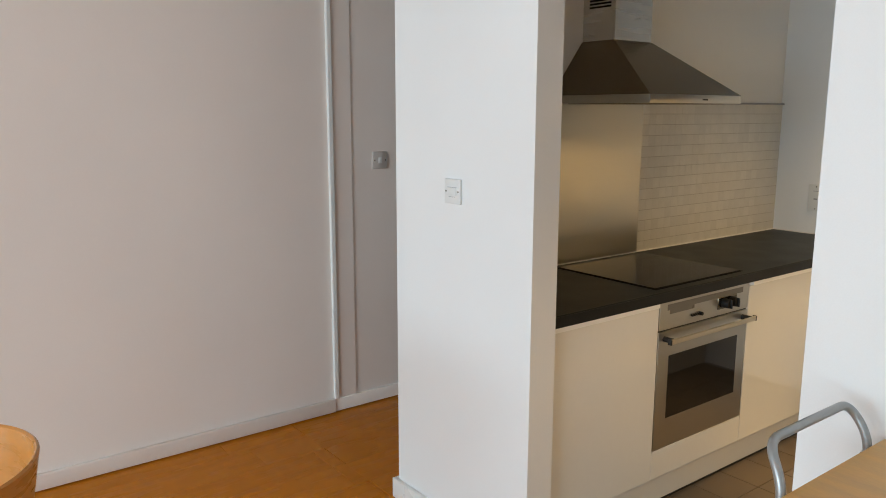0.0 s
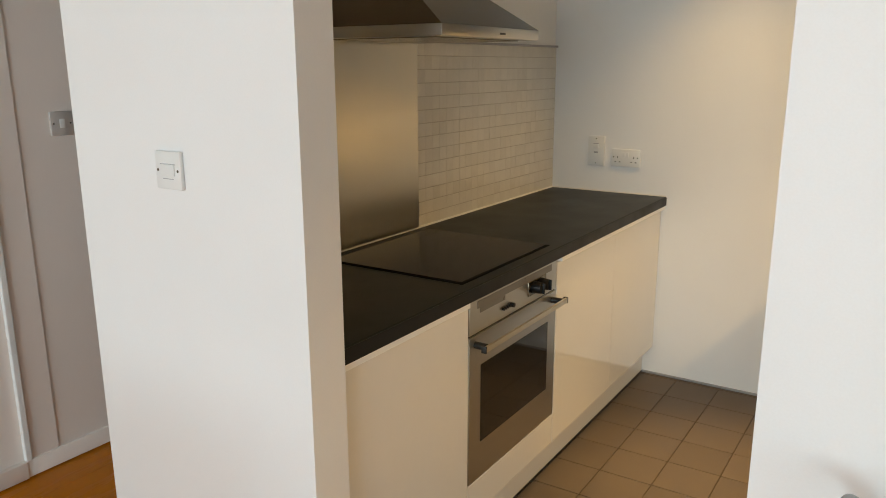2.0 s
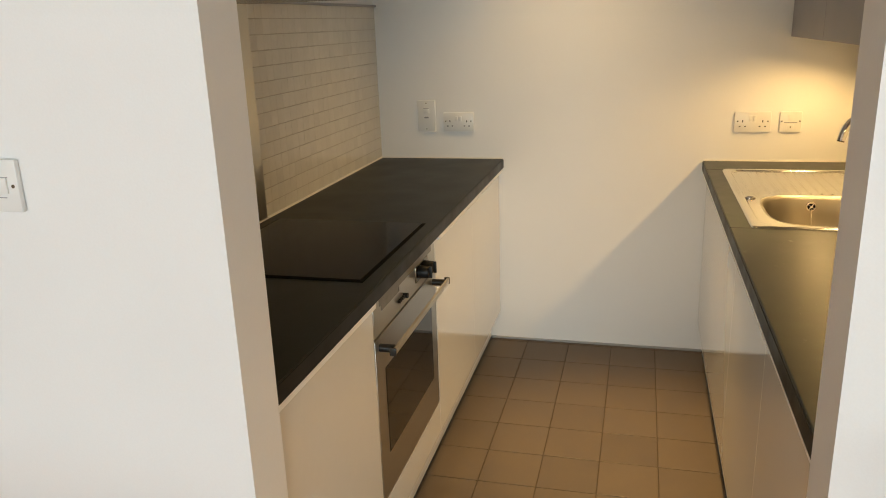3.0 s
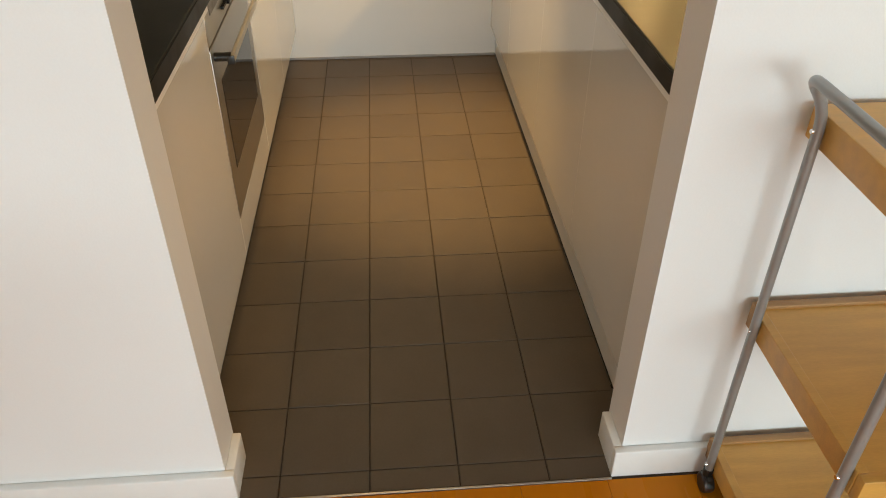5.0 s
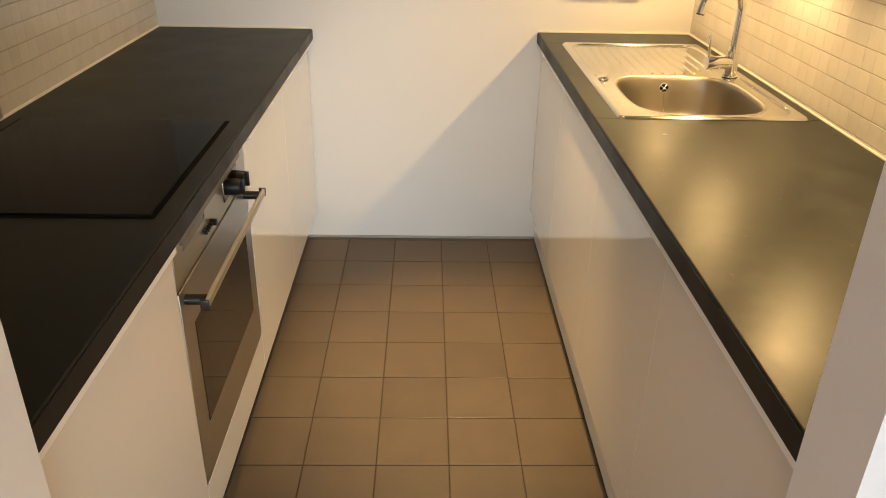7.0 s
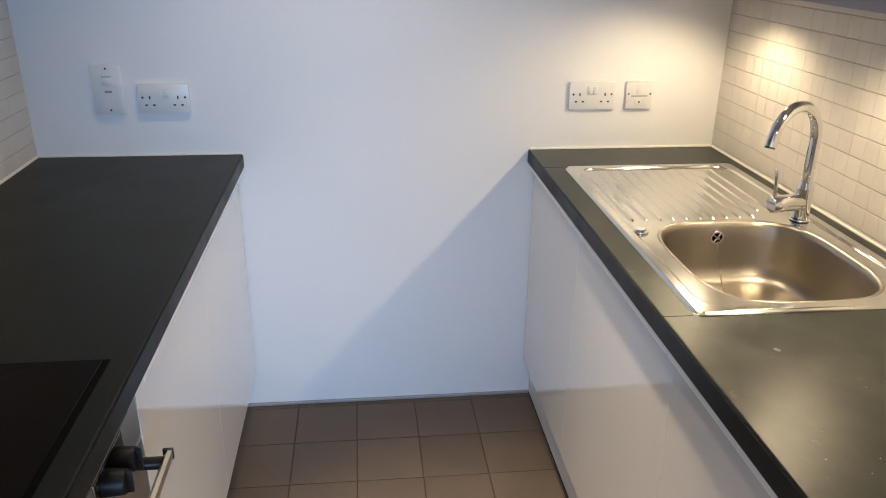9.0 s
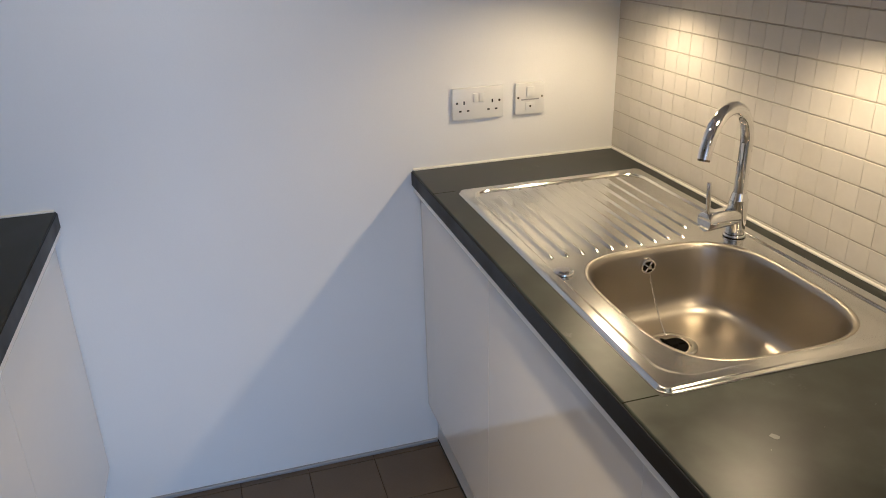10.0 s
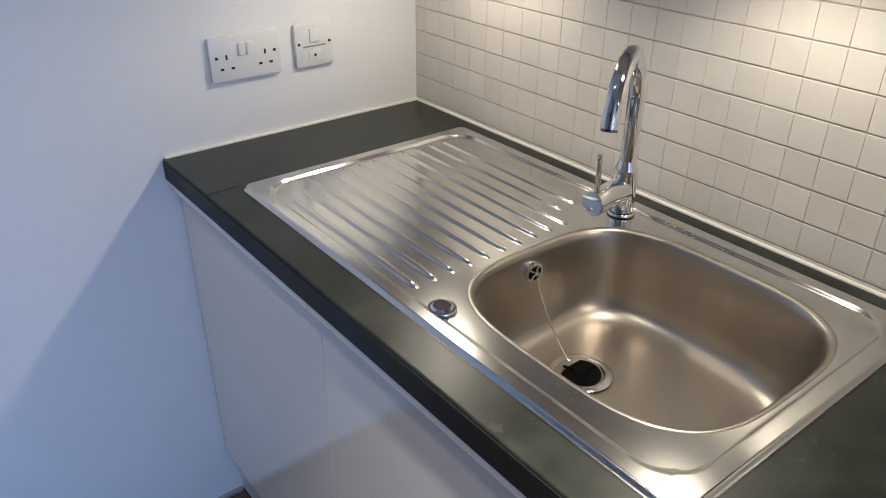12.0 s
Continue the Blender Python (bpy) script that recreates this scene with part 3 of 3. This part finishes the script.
sink = thing("sink", (3.39, 0.497, TOP), "stainless steel inset sink with ribbed drainer", "sink")
part("drainer", sink_deck(), SINK_STEEL, sink, "polished steel rim and ribbed drainer", smooth=60)
part("bowl", sink_bowl(), BOWL_STEEL, sink, "satin steel bowl, dark reflections put into its colour", smooth=60)
# black outline laid around the rim as its painted shadow on the worktop
rim_shadow = bmesh.new()
for x0, x1, y0, y1 in ((SX0 - 0.002, SX1 + 0.002, SY1 - 0.004, SY1 + 0.0022), (SX0 - 0.002, SX1 + 0.002, SY0 - 0.0022, SY0 + 0.004),
                       (SX0 - 0.0022, SX0 + 0.004, SY0 + 0.004, SY1 - 0.004), (SX1 - 0.004, SX1 + 0.0022, SY0 + 0.004, SY1 - 0.004)):
    box(x0, x1, y0, y1, TOP - 0.0005, TOP + 0.0005, bm=rim_shadow)
part("rim_shadow", rim_shadow, BLACK, sink, "thin black outline standing for the shadow under the rim")
DX, DY, DZ = 3.262, 0.507, TOP - 0.1505
ring = bmesh.new()
prof = [(0.048, 0.0005), (0.045, 0.0025), (0.036, 0.002), (0.031, -0.004), (0.030, -0.02)]
lp = [[ring.verts.new((DX + r * math.cos(a), DY + r * math.sin(a), DZ + z)) for a in (2 * math.pi * k / 36 for k in range(36))] for r, z in prof]
for a, b in zip(lp, lp[1:]):
    for k in range(36):
        ring.faces.new((a[k], a[(k + 1) % 36], b[(k + 1) % 36], b[k]))
drain = part("drain", ring, SINK_STEEL, sink, "round steel drain", smooth=40)
part("drain_hole", cyl((DX, DY, DZ - 0.004), (DX, DY, DZ + 0.0006), 0.0305, segs=32), HOLE, drain, "black drain opening", 35)
st = cyl((DX, DY, DZ + 0.0006), (DX, DY, DZ + 0.005), 0.0125, 0.009, 20)
for k in range(3):
    a = k * 2.1 + 0.4
    st = tube([(DX, DY, DZ + 0.003), (DX + 0.028 * math.cos(a), DY + 0.028 * math.sin(a), DZ + 0.001)], 0.0022, 8, st)
# shade inside the drain put into the strainer's colour
part("strainer", st, HOLE, drain, "strainer with the drain's dark in its colour", smooth=40)
OFX, OFY, OFZ = 3.378, 0.502, TOP - 0.032
ofl = cyl((OFX + 0.012, OFY, OFZ), (OFX - 0.002, OFY, OFZ - 0.001), 0.0165, segs=28, bevel=0.001)
ov = part("overflow", ofl, CHROME, sink, "chrome round overflow with black slots", 35)
part("overflow_hole", cyl((OFX - 0.001, OFY, OFZ - 0.001), (OFX - 0.0028, OFY, OFZ - 0.001), 0.0125, segs=24), HOLE, ov, "black overflow opening")
cross = bmesh.new()
for a in (0.6, 2.17):
    c, s_ = 0.0125 * math.cos(a), 0.0125 * math.sin(a)
    tube([(OFX - 0.003, OFY - c, OFZ - 0.001 - s_), (OFX - 0.003, OFY + c, OFZ - 0.001 + s_)], 0.0017, 8, cross)
cyl((OFX - 0.002, OFY, OFZ - 0.001), (OFX - 0.0065, OFY, OFZ - 0.001), 0.0042, segs=14, bm=cross)
part("grille", cross, CHROME, ov, "chrome cross bars", 35)
chain = bmesh.new()
for k in range(54):
    t = k / 53
    x = OFX - 0.008 + (DX + 0.026 - OFX + 0.008) * t ** 1.25
    z = OFZ - 0.010 + (DZ + 0.006 - OFZ + 0.010) * (1 - (1 - t) ** 1.2)
    bmesh.ops.create_icosphere(chain, subdivisions=1, radius=0.0019, matrix=Matrix.Translation((x, OFY + 0.004 * t, z)))
part("chain", chain, CHROME, sink, "thin bead chain", 60)
kb = cyl((3.341, 0.709, TOP + 0.002), (3.341, 0.709, TOP + 0.007), 0.0205, 0.0195, 32, bevel=0.0012)
cyl((3.341, 0.709, TOP + 0.007), (3.341, 0.709, TOP + 0.0095), 0.016, 0.012, 32, bm=kb)
part("hole_cover", kb, CHROME, sink, "polished round tap-hole cover", 35)

# ---- mixer tap ----
tap = thing("mixer_tap", (3.388, 0.297, TOP), "polished chrome mixer tap with swan-neck spout", "tap")
TX, TY = 3.388, 0.297
b0 = cyl((TX, TY, TOP + 0.003), (TX, TY, TOP + 0.008), 0.0235, 0.0225, 32, bevel=0.0015)
cyl((TX, TY, TOP + 0.009), (TX, TY, TOP + 0.082), 0.0195, 0.0190, 32, bm=b0)
part("body", b0, CHROME, tap, smooth=35)
mx = cyl((TX, TY + 0.005, 0.953), (TX - 0.006, TY + 0.083, 0.950), 0.0205, 0.0205, 32, bevel=0.0015)
part("cartridge", mx, CHROME, tap, "round chrome side cylinder", 35)
lv = cyl((TX - 0.010, TY + 0.078, 0.962), (TX - 0.014, TY + 0.086, 1.037), 0.0045, 0.0045, 16, bevel=0.001)
part("lever", lv, CHROME, tap, "slim upright lever", 35)
dirx, diry = -0.46, 0.888
path = [(TX, TY, 0.985), (TX, TY, 1.04), (TX, TY, 1.104)]
R = 0.085
for k in range(1, 25):
    a = math.pi * k / 24 * 0.94
    h = R * (1 - math.cos(a))
    path.append((TX + dirx * h, TY + diry * h, 1.104 + R * math.sin(a)))
lx, ly, lz = path[-1]
px, pyy, pz = path[-2]
d = Vector((lx - px, ly - pyy, lz - pz)).normalized()
path.append((lx + d.x * 0.010, ly + d.y * 0.010, lz + d.z * 0.010))
part("spout", tube(path, 0.0128, 22), CHROME, tap, smooth=50)
lx, ly, lz = path[-1]
part("aerator", tube([(lx - d.x * 0.002, ly - d.y * 0.002, lz - d.z * 0.002), (lx + d.x * 0.004, ly + d.y * 0.004, lz + d.z * 0.004)], 0.0115, 20), SHADED_STEEL, tap, smooth=40)
part("collar", cyl((TX, TY, 0.984), (TX, TY, 1.002), 0.0188, 0.0142, 28), CHROME, tap, smooth=35)

# ---- wall cabinets above the sink, with lamps below ----
CAB_Z = 1.424
for a, b in ((1.70, 2.29), (2.29, 2.885), (2.885, 3.48), (3.48, XE - 0.003)):
    wc = thing("wall_cabinet", ((a + b) / 2, YR, CAB_Z), "wall cabinet above the sink worktop, doors coloured as its body", "cabinet", "wall cabinets")
    part("body", box(a + 0.001, b - 0.001, YR + 0.001, 0.480, CAB_Z, 2.14, 0.001), CARCASS, wc)
    # doors take the same grey colour as the bodies
    part("door", box(a + 0.002, b - 0.002, 0.481, 0.500, CAB_Z - 0.002, 2.14, 0.0012), CARCASS, wc, smooth=30)
for lx in (1.95, 2.555, 3.16, 3.765):
    ul = thing("cabinet_light", (lx, 0.37, CAB_Z), "small round recessed lamp under a wall cabinet", "lamp", "cabinet lights")
    rg = cyl((lx, 0.37, CAB_Z - 0.008), (lx, 0.37, CAB_Z), 0.034, 0.036, 32)
    part("housing", rg, STEEL, ul, smooth=35)
    part("lens", cyl((lx, 0.37, CAB_Z - 0.0095), (lx, 0.37, CAB_Z - 0.007), 0.026, segs=28), LENS, ul, "glowing warm lens", 35)
    lamp("cabinet_lamp", "SPOT", look((lx, 0.37, CAB_Z - 0.022), (lx, 0.37 + 0.22, CAB_Z - 1.0)), PUCK_W, WARM, cone=155, blend=0.6, soft=0.022)

# unseen ceiling lights: one for the warm pool on the floor, two added fill
for cx, cy, watts, cone in ((3.08, 1.08, POOL_W, 40), (2.15, 1.38, FILL_W * 0.25, 92), (3.55, 1.38, FILL_W * 1.5, 92)):
    dl = thing("unseen_downlight", (cx, cy, H), "unseen round ceiling light added over the aisle", "lamp", "ceiling lights")
    part("ring", cyl((cx, cy, H - 0.006), (cx, cy, H), 0.048, 0.052, 36), STEEL, dl, smooth=35)
    part("lens", cyl((cx, cy, H - 0.008), (cx, cy, H - 0.005), 0.036, segs=32), LENS, dl, "glowing warm lens", 35)
    lamp("unseen_downlight_lamp", "SPOT", look((cx, cy, H - 0.03), (cx, cy + 0.001, 0)), watts, WARM, cone=cone, blend=1.0, soft=0.04)

# ---- sockets and switches ----
def plate(name, label, category, at, w, h, out, face=PLASTIC):
    """A wall plate; out is the way it faces: '-x' or '-y'. Returns it and a function that places boxes in its plane."""
    th = thing(name, at, label, category)
    ax, ay, az = at

    def flat(u0, u1, v0, v1, d0, d1, bevel=0.0):
        if out == "-x":
            return box(ax - d1, ax - d0, ay + u0, ay + u1, az + v0, az + v1, bevel)
        return box(ax + u0, ax + u1, ay - d1, ay - d0, az + v0, az + v1, bevel)

    def dot(u, v, r, d0, d1):
        if out == "-x":
            return cyl((ax - d0, ay + u, az + v), (ax - d1, ay + u, az + v), r, segs=14)
        return cyl((ax + u, ay - d0, az + v), (ax + u, ay - d1, az + v), r, segs=14)

    part("faceplate", flat(-w / 2, w / 2, -h / 2, h / 2, 0.0, 0.011, 0.0034), face, th, smooth=40)
    return th, flat, dot


def double_socket(at, on=True):
    th, flat, dot = plate("double_socket", "white plastic double switched power socket", "socket", at, 0.146, 0.086, "-x")
    for s in (-1, 1):
        part("screw", dot(s * 0.0602, 0.004, 0.0032, 0.010, 0.0116), SHADED_STEEL, th, smooth=35)
        part("rocker", flat(s * 0.0085 - 0.0070, s * 0.0085 + 0.0070, 0.004, 0.028, 0.010, 0.0148, 0.0015), PLASTIC, th, smooth=40)
        c = s * 0.040
        part("pin_hole", flat(c - 0.002, c + 0.002, -0.001, 0.0085, 0.0105, 0.0114), BLACK, th)
        for q in (-0.011, 0.011):
            part("pin_hole", flat(c + q - 0.0035, c + q + 0.0035, -0.0205, -0.0160, 0.0105, 0.0114), BLACK, th)
    return th


double_socket((XE, 0.622, 1.074))
double_socket((XE, 1.908, 1.077))

fs, flat, dot = plate("fused_switch", "white plastic fused appliance switch with small lettering", "switch", (XE, 0.472, 1.074), 0.086, 0.086, "-x")
part("rocker", flat(-0.011, 0.011, 0.006, 0.033, 0.010, 0.0148, 0.0015), PLASTIC, fs, smooth=40)
part("lettering", flat(-0.026, 0.026, -0.004, -0.0005, 0.0105, 0.0114), PLASTIC_MARK, fs, "dark unreadable line of lettering")
part("fuse_carrier", flat(-0.014, 0.014, -0.031, -0.010, 0.010, 0.0125, 0.001), PLASTIC, fs, smooth=40)
part("screw", dot(0, -0.0205, 0.0030, 0.012, 0.0134), SHADED_STEEL, fs, smooth=35)
for s in (-1, 1):
    part("screw", dot(s * 0.035, 0.004, 0.0030, 0.010, 0.0116), SHADED_STEEL, fs, smooth=35)

cs, flat, dot = plate("cooker_switch", "tall white plastic cooker isolator switch", "switch", (XE, 2.061, 1.105), 0.086, 0.146, "-x")
part("rocker", flat(-0.014, 0.014, 0.012, 0.036, 0.010, 0.0148, 0.0015), PLASTIC, cs, smooth=40)
part("indicator", flat(-0.010, 0.010, -0.010, -0.003, 0.0105, 0.0120), PLASTIC_MARK, cs, "small dark neon window")
part("lettering", flat(-0.014, 0.014, 0.0355, 0.0380, 0.0105, 0.0149), PLASTIC_MARK, cs)
for s in (-1, 1):
    part("screw", dot(0, s * 0.060, 0.0030, 0.010, 0.0116), SHADED_STEEL, cs, smooth=35)

ls, flat, dot = plate("isolator_switch", "white plastic fan isolator switch on the partition", "switch", (XW, 2.078, 1.292), 0.086, 0.086, "-x")
part("rocker", flat(-0.024, 0.024, -0.012, 0.014, 0.010, 0.0148, 0.0015), PLASTIC, ls, smooth=40)
# solid grey strip drawn in place of the shade over the rocker
part("painted_shadow_line", flat(-0.025, 0.025, 0.0135, 0.0150, 0.0105, 0.0116), PLASTIC_MARK, ls)
part("lettering", flat(-0.018, 0.018, -0.0195, -0.0180, 0.0105, 0.0114), PLASTIC_MARK, ls)
for s in (-1, 1):
    part("screw", dot(s * 0.0335, 0, 0.0032, 0.010, 0.0116), SHADED_STEEL, ls, smooth=35)

hs, flat, dot = plate("light_switch", "metal-coloured square light switch on the hall wall", "switch", (2.113, HALL, 1.314), 0.088, 0.088, "-y", SATIN)
part("rocker", flat(-0.010, 0.010, -0.016, 0.016, 0.010, 0.0140, 0.001), PLASTIC, hs, smooth=40)
for s in (-1, 1):
    part("screw", dot(s * 0.033, 0, 0.0032, 0.010, 0.0116), SHADED_STEEL, hs, smooth=35)

# ---- trolley beside the opening ----
cart = thing("trolley", (1.355, 0.36, 0.0), "three-tier beech trolley with grey tube frame on castors", "trolley")
CX0, CX1, CY0, CY1 = 1.155, 1.566, 0.023, 0.630
for yy, sgn in ((CY1 + 0.0100, 1), (CY0 - 0.0100, -1)):
    pts = [(1.518, yy, 0.062), (1.518, yy, 0.918), (1.512, yy + sgn * 0.044, 0.978), (1.208, yy + sgn * 0.044, 0.978), (1.186, yy, 0.918), (1.186, yy, 0.062)]
    pth = bend(pts, 0.055, 7)
    part("tube_frame", tube(pth, 0.0090, 14), TUBE, cart, "grey bent steel tube with raised handle", 60)
def lower_shelf(zt):
    sh = part("shelf", box(CX0 + 0.012, CX1 - 0.012, CY0 + 0.012, CY1 - 0.012, zt - 0.030, zt - 0.0008), PLY, cart, "beech veneered shelf", 30)
    part("side_rail", box(CX0, CX0 + 0.018, CY0, CY1, zt - 0.052, zt, 0.002), PLY, sh, smooth=30)
    part("side_rail", box(CX1 - 0.018, CX1, CY0, CY1, zt - 0.052, zt + 0.006, 0.002), PLY_EDGE, sh, smooth=30)
    for a, b in ((CY0 - 0.0005, CY0 + 0.018), (CY1 - 0.018, CY1 + 0.0005)):
        part("end_rail", box(CX0 + 0.0185, CX1 - 0.0185, a, b, zt - 0.052, zt, 0.002), PLY, sh, smooth=30)


for zt in (0.905, 0.492, 0.104):
    if zt > 0.9:
        part("tray", box(CX0, CX1, CY0, CY1, zt - 0.057, zt, 0.003), PLY, cart, "beech veneered top tray", 30)
    else:
        lower_shelf(zt)
    for yy, sgn in ((CY1 + 0.0183, 1), (CY0 - 0.0183, -1)):
        for xx in (1.518, 1.186):
            part("bolt", cyl((xx, yy, zt - 0.024), (xx, yy + sgn * 0.0035, zt - 0.024), 0.0045, 0.0038, 14), CHROME, cart, smooth=35)
for yy in (CY1 + 0.0100, CY0 - 0.0100):
    for xx in (1.518, 1.186):
        cas = part("castor", cyl((xx, yy, 0.042), (xx, yy, 0.066), 0.011, segs=16), BLACK, cart, "black swivel castor", 35)
        part("wheel", cyl((xx - 0.004, yy - 0.012, 0.0235), (xx - 0.004, yy + 0.012, 0.0235), 0.0235, segs=28, bevel=0.004), BLACK, cas, smooth=40)
        part("hood", cyl((xx - 0.002, yy - 0.007, 0.034), (xx - 0.002, yy + 0.007, 0.034), 0.018, segs=20), BLACK, cas, smooth=40)

# ---- chair with a curved back ----
chair = thing("chair", (0.001, 1.930, 0.0), "honey varnished bent plywood chair with curved back", "chair")


def shell(cx, cy, r, a0, a1, z0, z1, thick, flare=0.0):
    bm = bmesh.new()
    rows = []
    nseg = 40
    for i in range(nseg + 1):
        a = a0 + (a1 - a0) * i / nseg
        c, s = math.cos(a), math.sin(a)
        dip = 0.02 * (abs(i / nseg - 0.5) * 2) ** 3
        ring_ = []
        for rr, z in ((r, z0), (r + thick, z0), (r + thick + flare, z1 - dip - 0.004), (r + thick / 2 + flare, z1 - dip), (r + flare, z1 - dip - 0.004)):
            ring_.append(bm.verts.new((cx + c * rr, cy + s * rr * 1.12, z)))
        rows.append(ring_)
    for p, q in zip(rows, rows[1:]):
        for k in range(5):
            bm.faces.new((p[k], p[(k + 1) % 5], q[(k + 1) % 5], q[k]))
    bm.faces.new(rows[0][::-1])
    bm.faces.new(rows[-1])
    return bm


part("backrest", shell(0.001, 1.930, 0.170, radians(-105), radians(105), 0.595, 0.803, 0.012, 0.036), CHAIR_WOOD, chair, "curved plywood backrest", 40)
part("seat", cyl((0.001, 1.930, 0.430), (0.001, 1.930, 0.448), 0.205, 0.21, 48, bevel=0.004), CHAIR_WOOD, chair, smooth=40)
for a in (45, 135, 225, 315):
    c, s = math.cos(radians(a)), math.sin(radians(a))
    part("leg", cyl((0.001 + 0.17 * c, 1.930 + 0.17 * s, 0.43), (0.001 + 0.21 * c, 1.930 + 0.21 * s, 0.0), 0.013, 0.011, 18), CHAIR_WOOD, chair, smooth=40)
for a in (-55, 55):
    c, s = math.cos(radians(a)), math.sin(radians(a))
    part("upright", tube([(0.001 + 0.17 * c, 1.930 + 0.17 * s, 0.44), (0.001 + 0.178 * c, 1.930 + 0.195 * s, 0.60), (0.001 + 0.178 * c, 1.930 + 0.195 * s, 0.74)], 0.009, 12), CHAIR_WOOD, chair, smooth=40)

# ---- pieces: floor tiles, planks, wall tiles ----
def piece_mesh(w, d, h, bevel, mat_, axis="z", side=None):
    """A flat piece with eased edges, seen from one side; w and d across, h thick."""
    bm = bmesh.new()
    lo_ = [(-w / 2, -d / 2), (w / 2, -d / 2), (w / 2, d / 2), (-w / 2, d / 2)]
    rings_ = []
    bx = bevel if side is None else side
    for f, z in ((0, 0), (0, h - bevel), (0.3, h - bevel * 0.3), (1, h)):
        rings_.append([])
        for x, y in lo_:
            x, y = x - math.copysign(bx * f, x), y - math.copysign(bevel * f, y)
            rings_[-1].append(bm.verts.new({"z": (x, y, z), "y": (x, z, -y), "-y": (x, -z, y)}[axis]))
    for p, q in zip(rings_, rings_[1:]):
        for k in range(4):
            bm.faces.new((p[k], p[(k + 1) % 4], q[(k + 1) % 4], q[k]))
    bm.faces.new(rings_[-1])
    return finish(bm, mat_)


rnd = random.Random(7)
# kitchen floor
PITCH, JOINT = 0.2026, 0.0027
full = {}
x_lines = [1.560] + [1.620 + PITCH * i for i in range(13)] + [XE - 0.002]
y_lines = [0.760] + [0.977 + (1.582 - 0.977) / 3 * j for j in range(4)] + [1.772]
tile_x, tile_y = list(zip(x_lines, x_lines[1:])), list(zip(y_lines, y_lines[1:]))
for x0, x1 in tile_x:
    if x1 - x0 < 0.02:
        continue
    for y0, y1 in tile_y:
        key = (round(x1 - x0, 3), round(y1 - y0, 3))
        if key not in full:
            full[key] = piece_mesh(x1 - x0 - JOINT, y1 - y0 - JOINT, 0.006, 0.0016, FLOOR_TILE)
        o = new("tile", full[key])
        o.parent = floor_tiled
        o.location = ((x0 + x1) / 2, (y0 + y1) / 2, -0.006 + rnd.uniform(-0.0004, 0.0004))
# planks
PW = 0.198
plank = {}


def lay_planks(parent, x0, x1, y0, y1, length):
    j = math.floor((y0 - 1.244) / PW)
    while 1.244 + j * PW < y1:
        a, b = max(y0, 1.244 + j * PW), min(y1, 1.244 + (j + 1) * PW)
        x = x0 - rnd.uniform(0.1, length - 0.3)
        while x < x1:
            s, e = max(x, x0), min(x + length, x1)
            if e - s > 0.02 and b - a > 0.01:
                key = (round(e - s, 2), round(b - a, 3))
                if key not in plank:
                    plank[key] = piece_mesh(key[0] - 0.0003, key[1] - 0.0006, 0.016, 0.0006, WOOD_FLOOR)
                o = new("plank", plank[key])
                o.parent = parent
                o.location = ((s + e) / 2, (a + b) / 2, -0.0165)
            x += length
        j += 1


lay_planks(floor_wood, XMIN, 1.553, YMIN, HALL, 1.30)
lay_planks(hall_floor, 1.5535, XMAX, POST, HALL, 1.30)

# square mosaic on the two kitchen walls
def mosaic(parent, axis, y, x0, x1, z0, z1, near, TP, thick, skip=None):
    """Tiles on a wall; those whose middle lies in the stretch near of x are pieces of their own, the rest one mesh."""
    me = piece_mesh(TP - 0.0006, TP - 0.0025, thick, 0.0007, WALL_TILE, axis, 0.00015)
    rest, faces = [], []
    vs, fs_ = [v.co.copy() for v in me.vertices], [tuple(p.vertices) for p in me.polygons]
    rows_ = int((z1 - z0) / TP)
    cols = int((x1 - x0) / TP)
    for r in range(rows_):
        for c in range(cols):
            x, z = x1 - (c + 0.5) * TP, z0 + (r + 0.5) * TP
            if skip and skip[0] - TP * 0.4 < x < skip[1] + TP * 0.4:
                continue
            at = Vector((x, y + rnd.uniform(-0.00012, 0.00012), z))
            if near[0] < x < near[1] and r < near[2]:
                o = new("tile", me)
                o.parent = parent
                o.location = at
                o.rotation_euler = (rnd.uniform(-0.003, 0.003), 0, rnd.uniform(-0.002, 0.002))
            else:
                n0 = len(rest)
                rest += [v + at for v in vs]
                faces += [tuple(i + n0 for i in f) for f in fs_]
    m = bpy.data.meshes.new("mosaic")
    m.from_pydata(rest, [], faces)
    m.materials.append(WALL_TILE)
    ob = new("mosaic_tiles", m)
    ob.parent = parent
    tagged(ob, kind="stuff")


part("grout_bed", box(XB, XE, YR, YR + 0.0035, TOP - 0.03, CAB_Z), GROUT, wall_sink)
mosaic(wall_sink, "y", YR + 0.0035 - 0.003, XB, 3.031 + 21 * 0.0506, 0.9655 - 2 * 0.0506, CAB_Z + 0.01, (2.66, XE + 0.02, 11), 0.0506, 0.0045)
part("grout_bed", box(XB, XE, YL - 0.0035, YL, TOP - 0.03, 1.604), GROUT, wall_hob)
mosaic(wall_hob, "-y", YL - 0.0035 + 0.003, XB, 2.915 + 24 * 0.0499, 1.304 - 9 * 0.05, 1.6045, (2.88, 3.86, 15), 0.05, 0.0045, (2.274, 2.855))
